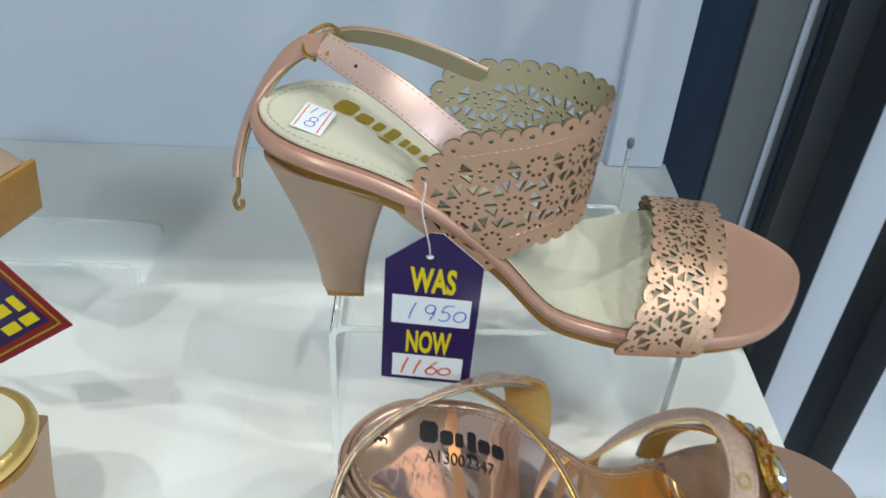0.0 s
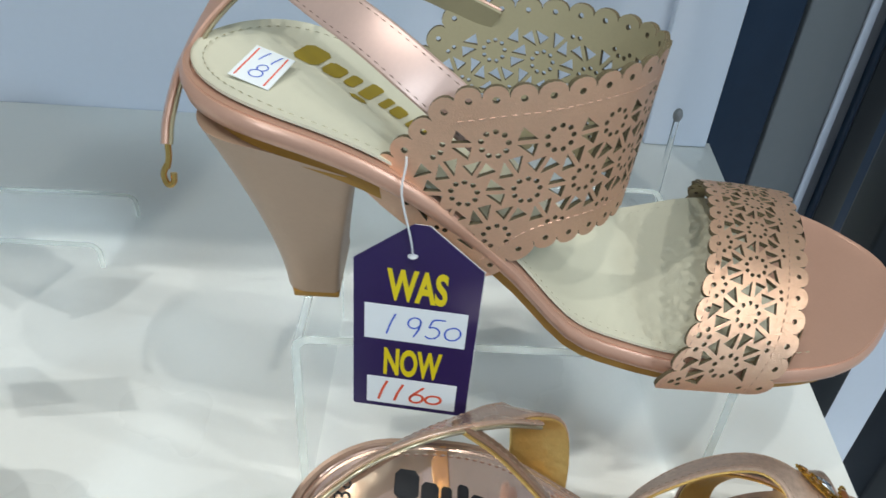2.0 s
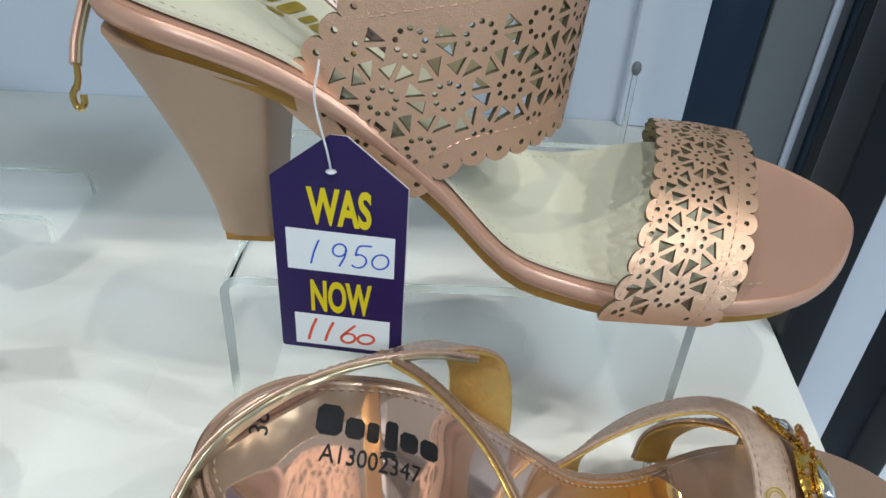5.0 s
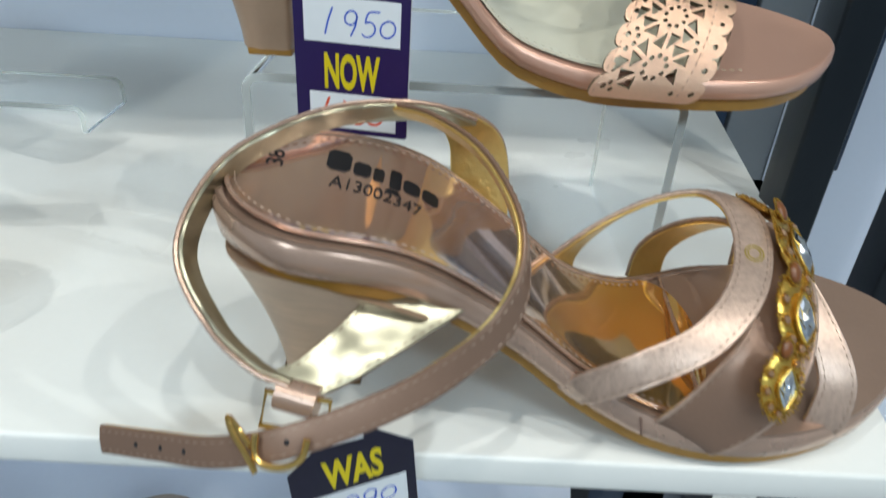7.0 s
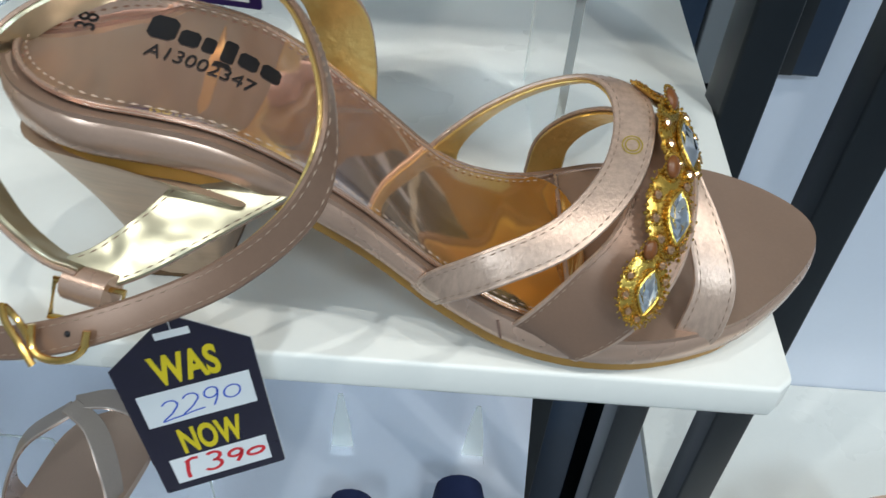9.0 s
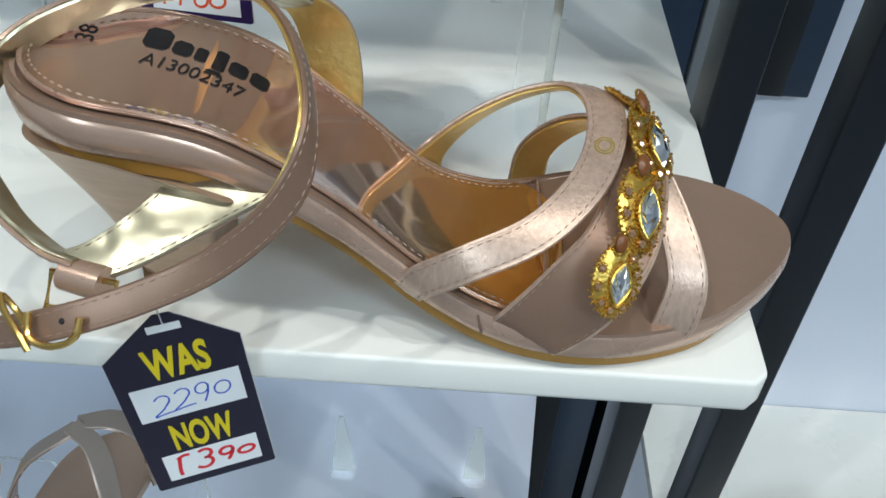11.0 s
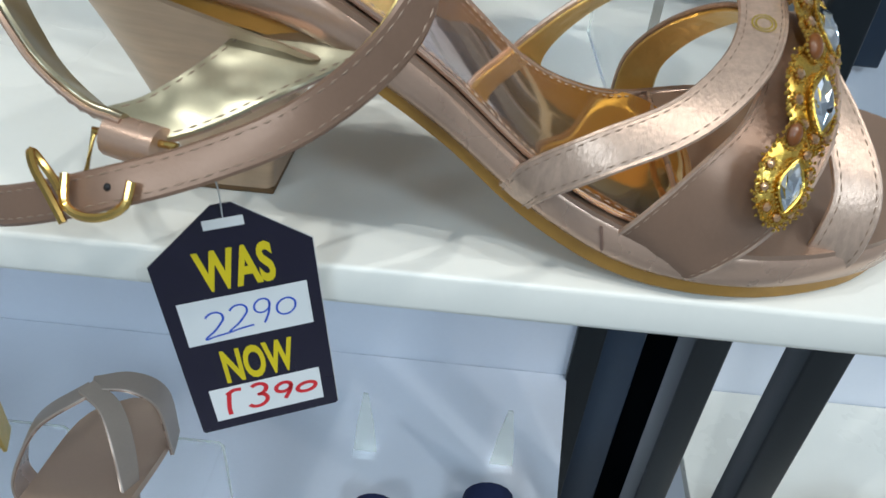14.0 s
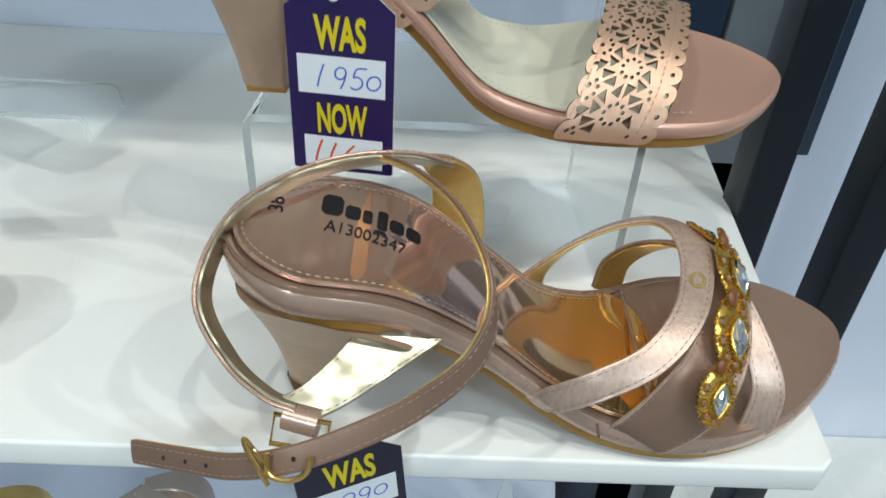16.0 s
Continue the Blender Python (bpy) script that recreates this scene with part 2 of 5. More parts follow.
def tube(pts, r, n=24, k=8, closed=False, smooth_path=True):
    c = spline(pts, n) if smooth_path else np.array([list(p) for p in pts], float)
    c = [Vector(p) for p in c]
    rings, side = [], None
    m = len(c)
    for i, p in enumerate(c):
        if closed:
            t = (c[(i + 1) % m] - c[i - 1]).normalized()
        else:
            t = (c[min(i + 1, m - 1)] - c[max(i - 1, 0)]).normalized()
        if side is None:
            side = t.orthogonal().normalized()
        side = (side - t * side.dot(t)).normalized()
        up = t.cross(side)
        rings.append([p + r * (math.cos(2 * math.pi * j / k) * side + math.sin(2 * math.pi * j / k) * up) for j in range(k)])
    return sweep(rings, closed)


class Ribbon:
    """A flat strap along a curve. widths: one or one a control point; outs: the way its outer side looks there."""

    def __init__(self, pts, widths, outs, n=40):
        k = len(pts)
        if isinstance(widths, float):
            widths = [widths] * k
        tab = [[*p, w, *o] for p, w, o in zip(pts, widths, outs)]
        s = spline(tab, n)
        self.c = [Vector(r[:3]) for r in s]
        self.w = [float(r[3]) for r in s]
        self.t, self.a, self.n = [], [], []
        for i in range(n + 1):
            t = (self.c[min(i + 1, n)] - self.c[max(i - 1, 0)]).normalized()
            o = Vector(s[i][4:7])
            o = (o - t * o.dot(t)).normalized()
            self.t.append(t), self.n.append(o), self.a.append(t.cross(o).normalized())

    def mesh(self, lo, hi, shrink=0.0):
        """The layer between the heights lo and hi over the strap's middle sheet."""
        rings = []
        for c, w, a, nn in zip(self.c, self.w, self.a, self.n):
            h = w / 2 - shrink
            e = min(0.0005, 0.4 * abs(hi - lo))
            sec = [(-h, lo + e), (-h + e, lo), (h - e, lo), (h, lo + e), (h, hi - e), (h - e, hi), (0, hi + e * 0.6), (-h + e, hi), (-h, hi - e)]
            rings.append([c + a * x + nn * y for x, y in sec])
        return sweep(rings)

    def stitches(self, height, inset=0.0013, pitch=0.0026, length=0.0021, r=0.00015, sides=(-1, 1)):
        bm = bmesh.new()
        for sd in sides:
            acc = 0.0
            for i in range(len(self.c) - 1):
                p = [self.c[j] + self.a[j] * sd * (self.w[j] / 2 - inset) + self.n[j] * height for j in (i, i + 1)]
                seg = (p[1] - p[0]).length
                while acc < seg:
                    q = p[0].lerp(p[1], acc / seg)
                    dash(bm, q, (p[1] - p[0]).normalized(), self.n[i], length, r)
                    acc += pitch
                acc -= seg
        return bm


class Strip(Ribbon):
    """A strap between two edge curves."""

    def __init__(self, one, two, n=30):
        a, b = spline(one, n), spline(two, n)
        self.c = [Vector((p + q) / 2) for p, q in zip(a, b)]
        self.w = [float(np.linalg.norm(q - p)) for p, q in zip(a, b)]
        self.a = [Vector(q - p).normalized() for p, q in zip(a, b)]
        self.t = [(self.c[min(i + 1, n)] - self.c[max(i - 1, 0)]).normalized() for i in range(n + 1)]
        self.n = [x.cross(t).normalized() for x, t in zip(self.a, self.t)]


def dash(bm, q, t, nn, length, r):
    """One stitch: a small flattened lozenge."""
    s = t.cross(nn).normalized()
    a, b = q - t * length / 2, q + t * length / 2
    v = [bm.verts.new(p) for p in (a, q + s * r * 1.3, b, q - s * r * 1.3, q + nn * r * 1.6)]
    for i in range(4):
        bm.faces.new((v[i], v[(i + 1) % 4], v[4]))


def flat_poly(bm, pts, m, z0, z1):
    """A thin slab with the outline pts, in the plane of the pose m."""
    lo = [bm.verts.new(m @ Vector((x, y, z0))) for x, y in pts]
    hi = [bm.verts.new(m @ Vector((x, y, z1))) for x, y in pts]
    n = len(pts)
    bm.faces.new(lo[::-1]), bm.faces.new(hi)
    for i in range(n):
        bm.faces.new((lo[i], lo[(i + 1) % n], hi[(i + 1) % n], hi[i]))


def slab(pts, m, z0, z1):
    bm = bmesh.new()
    flat_poly(bm, pts, m, z0, z1)
    return bm


def rect(x0, x1, y0, y1):
    return [(x0, y0), (x1, y0), (x1, y1), (x0, y1)]


def frame_of(origin, right, up):
    """A pose with x along right, y along up, z out of the face."""
    x = Vector(right).normalized()
    y = Vector(up)
    y = (y - x * y.dot(x)).normalized()
    z = x.cross(y)
    return Matrix(((x.x, y.x, z.x, origin[0]), (x.y, y.y, z.y, origin[1]), (x.z, y.z, z.z, origin[2]), (0, 0, 0, 1)))


def lettering(name, text, m, height, width, material, parent, depth=0.00012, bold=0.0, label="", lay=None):
    """Words in the built-in font, stretched to the given height and width, lying on the pose m (its origin is the lower left corner)."""
    cu = bpy.data.curves.new(name, "FONT")
    cu.body, cu.offset, cu.resolution_u = text, bold, 4
    tmp = new(name + "_draft", cu)
    me = bpy.data.meshes.new_from_object(tmp.evaluated_get(bpy.context.evaluated_depsgraph_get()))
    bpy.data.objects.remove(tmp)
    co = np.array([v.co[:] for v in me.vertices])
    lo, hi = co.min(0), co.max(0)
    bm = bmesh.new()
    bm.from_mesh(me)
    bpy.data.meshes.remove(me)
    for v in bm.verts:
        v.co = m @ Vector(((v.co.x - lo[0]) / (hi[0] - lo[0]) * width, (v.co.y - lo[1]) / (hi[1] - lo[1]) * height, depth))
    if lay:
        on_pad(lay[0], bm, *lay[1:])
    return part(name, bm, material, parent, label, smooth=False)


def arc(cx, cy, rx, ry, a0, a1, n=14):
    return [(cx + rx * math.cos(radians(a0 + (a1 - a0) * i / n)), cy + ry * math.sin(radians(a0 + (a1 - a0) * i / n))) for i in range(n + 1)]


# handwritten digits as pen strokes in a box one high
STROKES = {
    "0": [arc(0.3, 0.36, 0.27, 0.30, 100, 470)],
    "1": [[(0.25, 0.98), (0.15, 0.5), (0.10, 0.0)]],
    "2": [arc(0.28, 0.72, 0.25, 0.25, 160, -40) + [(0.30, 0.30), (0.02, 0.03), (0.35, 0.08), (0.72, 0.12)]],
    "3": [arc(0.22, 0.72, 0.24, 0.22, 140, -80) + arc(0.22, 0.27, 0.28, 0.25, 80, -150)],
    "5": [[(0.62, 0.95), (0.22, 0.90), (0.14, 0.55)] + arc(0.27, 0.30, 0.26, 0.27, 110, -140)],
    "6": [[(0.42, 0.98), (0.16, 0.55)] + arc(0.28, 0.27, 0.23, 0.25, 170, -200)],
    "8": [arc(0.3, 0.72, 0.2, 0.22, -90, 270), arc(0.3, 0.26, 0.26, 0.25, 90, 450)],
    "9": [arc(0.28, 0.66, 0.22, 0.25, 20, 380) + [(0.48, 0.4), (0.36, 0.0)]],
    "r": [[(0.08, 0.80), (0.06, 0.3), (0.10, 0.0)], [(0.0, 0.78), (0.22, 0.90), (0.42, 0.88)]],
}


def handwriting(name, text, m, height, pitch, pen, material, parent, slope=0.0, label="", drops=None):
    bm = bmesh.new()
    for i, ch in enumerate(text):
        for st in STROKES[ch]:
            pts = spline([(x * height + i * pitch + 0.15 * y * height, y * height * (drops[i] if drops else 1) + slope * i * pitch) for x, y in st], 4 * len(st))
            k = len(pts)
            L, R = [], []
            for j in range(k):
                t = pts[min(j + 1, k - 1)] - pts[max(j - 1, 0)]
                t = t / (np.linalg.norm(t) + 1e-12)
                nn = np.array([-t[1], t[0]]) * pen / 2
                L.append(bm.verts.new(m @ Vector((*(pts[j] + nn), 0.00014))))
                R.append(bm.verts.new(m @ Vector((*(pts[j] - nn), 0.00014))))
            for j in range(k - 1):
                bm.faces.new((L[j], R[j], R[j + 1], L[j + 1]))
    return part(name, bm, material, parent, label, smooth=False)


def ball(bm, p, r, m3=None, u=8, v=6):
    res = bmesh.ops.create_uvsphere(bm, u_segments=u, v_segments=v, radius=1)
    for w in res["verts"]:
        c = Vector((w.co.x * r[0], w.co.y * r[1], w.co.z * r[2]))
        w.co = Vector(p) + (m3 @ c if m3 else c)
    return bm


# ---- the rack: shelves, walls, uprights ----
BACK = 0.43
LEFT = -1.25
SKEW = 0.14


def shelf_board(name, top, thick, label, short=0.0):
    poly = [(LEFT, 0.0), (-0.001 - short, 0.0), (0.0036 - short, 0.004), (SKEW * BACK - short, BACK), (LEFT, BACK)]
    bm = prism(poly, top - thick, top)
    low = [e for e in bm.edges if all(v.co.y < 0.005 for v in e.verts) and all(v.co.z < top - thick / 2 for v in e.verts)]
    high = [e for e in bm.edges if all(v.co.y < 0.005 for v in e.verts) and all(v.co.z > top - thick / 2 for v in e.verts)]
    bmesh.ops.bevel(bm, geom=low, offset=0.0025, segments=4, affect="EDGES", profile=0.5)
    high = [e for e in bm.edges if all(v.co.y < 0.005 and v.co.z > top - 0.0001 for v in e.verts)]
    bmesh.ops.bevel(bm, geom=high, offset=0.0015, segments=3, affect="EDGES", profile=0.5)
    # the lower board's cooler light is put into its colour: bluer wall white
    return structure(name, bm, M_WALL if top < -0.1 else M_SHELF, label, "shelf", smooth=True)


shelf_board("shelf_1", 0.0, 0.0125, "white laminate display shelf with a soft rounded front edge")
shelf_board("shelf_2", -0.46, 0.0125, "lower white laminate display shelf of the rack", 0.032)
shelf_board("shelf_3", 0.46, 0.0125, "upper white laminate shelf that shades the shelf below")
structure("wall_back", box(LEFT, 0.056, BACK + 0.001, BACK + 0.03, -1.1, CEIL, 0.0015), M_WALL, "plain white back panel of the shoe rack", "wall")
structure("trim_corner", box(0.004, 0.054, BACK - 0.010, BACK - 0.0005, 0.0005, 0.446, 0.0015), M_WALL, "white corner strip at the end of the back panel", "trim")
structure("trim_dark", box(0.026, 0.0565, BACK - 0.008, BACK - 0.0005, -1.1, -0.014, 0.001), M_POST, "near-black edge strip of the back panel below the shelf", "trim")
structure("wall_bay", box(0.166, 1.6, BACK + 0.001, BACK + 0.03, -1.1, CEIL, 0.0015), M_WALL, "plain white back panel of the next rack", "wall")
structure("shelf_bay", prism([(0.118, 0.06), (1.6, 0.06), (1.6, BACK), (0.145, BACK)], -0.4725, -0.46, 0.001), M_SHELF, "white laminate lower shelf of the next rack", "shelf")
# out-of-view board added to keep the spots off the next bay
structure("shelf_bay_upper", prism([(0.118, 0.0), (1.6, 0.0), (1.6, BACK), (0.165, BACK)], 0.4475, 0.46, 0.001), M_SHELF, "unseen white upper shelf added to shade the next rack", "shelf")
# shade of the gap between the racks, put in as a near-black sheet
structure("wall_recess", box(-0.2, 0.6, 0.62, 0.65, -1.1, CEIL), M_POST, "near-black sheet standing in for the shade between the two racks", "wall")


def upright(x0, x1, y0, y1, z0, z1, material, label, edging=None):
    """A square steel tube with a pressed seam and a foot plate."""
    root = thing("rack_upright", ((x0 + x1) / 2, (y0 + y1) / 2, z0), label, "rack upright", "rack uprights")
    part("tube", box(x0, x1, y0, y1, z0, z1, 0.0018, 3), material, root)
    if z0 < -0.5:
        part("foot_plate", box(x0 - 0.008, x1 + 0.008, y0 - 0.008, y1 + 0.008, z0, z0 + 0.004, 0.001), material, root)
    if edging:
        a, b, paint, words = edging
        part("edge_strip", box(a, b, y0 - 0.003, y0 - 0.0005, z0 + 0.001, z1 - 0.001, 0.0006), paint, root, words)
    return root


upright(0.0265, 0.047, 0.165, 0.190, -1.1, CEIL, M_POST, "dark painted square steel upright beside the shelf end")
upright(0.091, 0.115, 0.165, 0.190, -1.1, CEIL, M_POST, "dark painted square steel upright of the next rack")
upright(0.058, 0.103, BACK + 0.005, BACK + 0.04, -1.1, CEIL, M_NAVY, "navy blue painted upright behind the back panel")
upright(0.106, 0.155, BACK + 0.005, BACK + 0.04, -0.10, CEIL, M_GREY, "pale grey painted upright between the racks", (0.149, 0.1555, M_WALL, "white edge strip"))
upright(0.160, 0.204, BACK - 0.012, BACK, -0.08, CEIL, M_NAVY, "dark navy painted upright between the racks", (0.160, 0.180, M_POST, "black edge strip"))

# ---- the shop round it ----
structure("floor", box(-3.2, 3.2, -4.2, 0.9, -1.2, -1.1), M_FLOOR, "pale polished shop floor", "floor")
structure("ceiling", box(-3.2, 3.2, -4.2, 0.9, CEIL, CEIL + 0.1), M_ROOM, "plain white shop ceiling", "ceiling")
structure("wall_south", box(-3.2, 3.2, -4.2, -4.1, -1.1, CEIL), M_ROOM, "plain pale wall across the shop", "wall")
structure("wall_west", box(-3.2, -3.1, -4.1, 0.9, -1.1, CEIL), M_ROOM, "plain pale side wall of the shop", "wall")
structure("wall_east", box(3.1, 3.2, -4.1, 0.9, -1.1, CEIL), M_ROOM, "plain pale side wall of the shop", "wall")
structure("wall_north", box(-3.1, 3.1, 0.8, 0.9, -1.1, CEIL), M_ROOM, "plain pale wall behind the racks", "wall")


# ---- sandals ----
class Footbed:
    """The plan and the rise of a heeled sandal: tables of x, near edge y, far edge y, near edge z; tilt: rise across the bed."""

    def __init__(self, table, x0, x1, heel_r, toe_r, thick, tilt=0.12):
        xs = [r[0] for r in table]
        self.fn, self.ff, self.fz = (curve_of(xs, [r[i] for r in table]) for i in (1, 2, 3))
        self.x0, self.x1, self.hr, self.tr, self.thick, self.tilt = x0, x1, heel_r, toe_r, thick, tilt

    def half(self, x, inset=0.0):
        w = (self.ff(x) - self.fn(x)) / 2
        e = 1.0
        d = x - self.x0 - inset
        if d < self.hr:
            e *= max(0.0, 1 - ((self.hr - max(d, 0)) / self.hr) ** 2.2) ** 0.5
        d = self.x1 - inset - x
        if d < self.tr:
            e *= max(0.0, 1 - ((self.tr - max(d, 0)) / self.tr) ** 2.1) ** 0.5
        return max(0.0, (w - inset) * e)

    def mid(self, x):
        return (self.fn(x) + self.ff(x)) / 2

    def z(self, x, y):
        return self.fz(x) + self.tilt * (y - self.fn(x))

    def stations(self, n, inset=0.0):
        a, b = self.x0 + inset, self.x1 - inset
        return [a + (b - a) * (0.5 - 0.5 * math.cos(math.pi * i / n)) for i in range(n + 1)]

    def outline(self, n=60, inset=0.0, lift=0.0):
        """Points round the edge, near side first from heel to toe, then back along the far side."""
        s = self.stations(n, inset)
        pts = []
        for sg, row in ((-1, s), (1, s[::-1][1:-1])):
            for x in row:
                y = self.mid(x) + sg * self.half(x, inset)
                pts.append(Vector((x, y, self.z(x, y) + lift)))
        return pts

    def bed(self, n=60, k=12, inset=0.003, lo=-0.002, hi=0.0006, dish=0.0012, flat_from=None):
        """A sheet over the whole bed, a little dished."""
        bm = bmesh.new()
        rows = []
        for h in (lo, hi):
            grid = []
            for x in self.stations(n, inset):
                w = self.half(x, inset)
                deep = dish * (1.0 if flat_from is None else 1 - 0.8 * min(1.0, max(0.0, (x - flat_from) / 0.03)))
                r = []
                for j in range(k + 1):
                    v = -1 + 2 * j / k
                    y = self.mid(x) + v * w
                    r.append(bm.verts.new((x, y, self.z(x, y) + h - deep * (1 - v * v) * min(1.0, w / 0.02))))
                grid.append(r)
            rows.append(grid)
        for g, grid in enumerate(rows):
            for a, b in zip(grid, grid[1:]):
                for j in range(k):
                    q = (a[j], b[j], b[j + 1], a[j + 1])
                    bm.faces.new(q if g else q[::-1])
        for j in (0, k):
            for i in range(n):
                bm.faces.new((rows[0][i][j], rows[0][i + 1][j], rows[1][i + 1][j], rows[1][i][j]))
        bmesh.ops.remove_doubles(bm, verts=bm.verts, dist=0.00002)
        return bm

    def band(self, prof, n=60):
        """A ring round the bed. prof: (outward, height) pairs of its section; heights below -1 count from the flat underside."""
        base = self.outline(n)
        m = len(base)
        rings = []
        for i, p in enumerate(base):
            t = base[(i + 1) % m] - base[i - 1]
            out = Vector((t.y, -t.x, 0)).normalized()
            near_z = self.fz(p.x)
            ring = []
            for o, h, flat in prof:
                q = p + out * o
                q.z = (near_z if flat else p.z) + h
                ring.append(q)
            rings.append(ring)
        return sweep(rings, closed=True)

    def underside(self, inset, top, bottom, n=60):
        """A solid sheet under the bed, level across."""
        bm = bmesh.new()
        lo, hi = [], []
        k = 6
        for h, store in ((top, hi), (bottom, lo)):
            for x in self.stations(n, inset):
                w = self.half(x, inset)
                store.append([bm.verts.new((x, self.mid(x) + (-1 + 2 * j / k) * w, self.fz(x) + h)) for j in range(k + 1)])
        for grid, flip in ((hi, 0), (lo, 1)):
            for a, b in zip(grid, grid[1:]):
                for j in range(k):
                    q = (a[j], b[j], b[j + 1], a[j + 1])
                    bm.faces.new(q[::-1] if flip else q)
        for j in (0, k):
            for i in range(n):
                bm.faces.new((lo[i][j], lo[i + 1][j], hi[i + 1][j], hi[i][j]))
        bmesh.ops.remove_doubles(bm, verts=bm.verts, dist=0.00002)
        return bm

    def stitch_line(self, inset, height, a, b, pitch=0.0028, n=160, r=0.00016, length=0.0020):
        bm = bmesh.new()
        pts = self.outline(n, inset, height)
        acc = 0.0
        for p, q in zip(pts, pts[1:]):
            seg = (q - p).length
            while acc < seg:
                c = p.lerp(q, acc / seg)
                if a < c.x < b:
                    dash(bm, c, (q - p).normalized(), Vector((0, -0.1, 1)).normalized(), length, r)
                acc += pitch
            acc -= seg
        return bm


def block_heel(bed, top, low, ground, lip):
    """A tapering wrapped heel. top, low: x back, x front, y near, y far at the seat and at the ground."""
    rings = []
    n = 48
    for k in range(15):
        f = k / 14
        e = 1 - (1 - f) ** 1.35
        x0, x1, y0, y1 = (a + (b - a) * e for a, b in zip(top, low))
        ring = []
        for i in range(n):
            a = 2 * math.pi * i / n
            c, s = math.cos(a), math.sin(a)
            px = 16.0 if c > 0 else 2.8
            u = math.copysign(abs(c) ** (2 / px), c)
            v = math.copysign(abs(s) ** (2 / (14.0 if c > 0 else 2.8)), s)
            x, y = (x0 + x1) / 2 + u * (x1 - x0) / 2, (y0 + y1) / 2 + v * (y1 - y0) / 2
            ztop = bed.fz(x) - lip
            ring.append(Vector((x, y, ztop + (ground - ztop) * f)))
        rings.append(ring)
    return sweep(rings)


def around(x, y0, z0):
    """Ways out of a foot's axis, for straps."""
    return lambda p: (0.0, p[1] - y0, p[2] - z0)


def parity(poly, X, Y):
    """Which of the points lie within a polygon."""
    c = np.zeros(len(X), bool)
    for (x0, y0), (x1, y1) in zip(poly, poly[1:] + poly[:1]):
        if y0 != y1:
            c ^= ((y0 > Y) != (y1 > Y)) & (X < (x1 - x0) * (Y - y0) / (y1 - y0) + x0)
    return c


def perforated(outline, holes, step, place):
    """A sheet cut to an outline with holes, then laid on a surface by place(u, v, h)."""
    from mathutils.geometry import delaunay_2d_cdt
    verts, edges = [], []
    for loop in [outline, *holes]:
        b = len(verts)
        verts += [Vector(p) for p in loop]
        edges += [(b + i, b + (i + 1) % len(loop)) for i in range(len(loop))]
    us, vs = [p[0] for p in outline], [p[1] for p in outline]
    u = min(us) + step / 2
    while u < max(us):
        v = min(vs) + step / 2
        while v < max(vs):
            verts.append(Vector((u, v)))
            v += step
        u += step
    cv, _, cf, *_ = delaunay_2d_cdt(verts, edges, [], 0, 1e-7)
    boxes = [(min(p[0] for p in h), max(p[0] for p in h), min(p[1] for p in h), max(p[1] for p in h), h) for h in holes]
    X = np.array([sum(cv[i].x for i in f) / len(f) for f in cf])
    Y = np.array([sum(cv[i].y for i in f) / len(f) for f in cf])
    good = parity(outline, X, Y)
    for a, b, c, d, h in boxes:
        near = np.nonzero((X >= a) & (X <= b) & (Y >= c) & (Y <= d))[0]
        good[near[parity(h, X[near], Y[near])]] = False
    keep = [f for f, ok in zip(cf, good) if ok]
    return cv, keep


def sheet(cv, cf, place, lo, hi):
    """A closed layer from a cut plan, between the heights lo and hi."""
    bm = bmesh.new()
    A = [bm.verts.new(place(p.x, p.y, lo)) for p in cv]
    B = [bm.verts.new(place(p.x, p.y, hi)) for p in cv]
    count = {}
    for f in cf:
        for i in range(len(f)):
            e = (f[i], f[(i + 1) % len(f)])
            count[e] = 1
    for f in cf:
        bm.faces.new([A[i] for i in f][::-1])
        bm.faces.new([B[i] for i in f])
    for a, b in count:
        if (b, a) not in count:
            bm.faces.new((A[a], A[b], B[b], B[a])).material_index = 1
    bmesh.ops.delete(bm, geom=[v for v in bm.verts if not v.link_faces], context="VERTS")
    return bm


def circle(cx, cy, r, n=10):
    return [(cx + r * math.cos(2 * math.pi * i / n), cy + r * math.sin(2 * math.pi * i / n)) for i in range(n)]


def inside(poly, x, y, margin=0.0):
    c, n, near = False, len(poly), 1e9
    for i in range(n):
        (x0, y0), (x1, y1) = poly[i], poly[(i + 1) % n]
        if (y0 > y) != (y1 > y) and x < (x1 - x0) * (y - y0) / (y1 - y0) + x0:
            c = not c
        dx, dy = x1 - x0, y1 - y0
        t = max(0, min(1, ((x - x0) * dx + (y - y0) * dy) / (dx * dx + dy * dy + 1e-15)))
        near = min(near, math.hypot(x - x0 - t * dx, y - y0 - t * dy))
    return c and near > margin


def scallop(edge, pitch=0.0072, rise=0.0026, flat=()):
    """Turns an outline's sides into rows of round scallops, with an eyelet in each; flat: sides left plain."""
    out, eyes = [], []
    n = len(edge)
    for i in range(n):
        a, b = np.array(edge[i]), np.array(edge[(i + 1) % n])
        d = b - a
        L = np.linalg.norm(d)
        t = d / L
        nn = np.array([t[1], -t[0]])
        if i in flat:
            out += [tuple(a + d * k / 6) for k in range(6)]
            continue
        k = max(1, round(L / pitch))
        r = L / k / 2
        for j in range(k):
            c = a + t * (2 * j + 1) * r
            for q in range(8):
                ang = math.pi * (1 - (q + 0.06) / 8)
                out.append(tuple(c + t * r * math.cos(ang) + nn * rise * 1.25 * math.sin(ang) ** 0.8))
            eyes.append(circle(*(c - nn * 0.0002), 0.00085, 8))
    return out, eyes


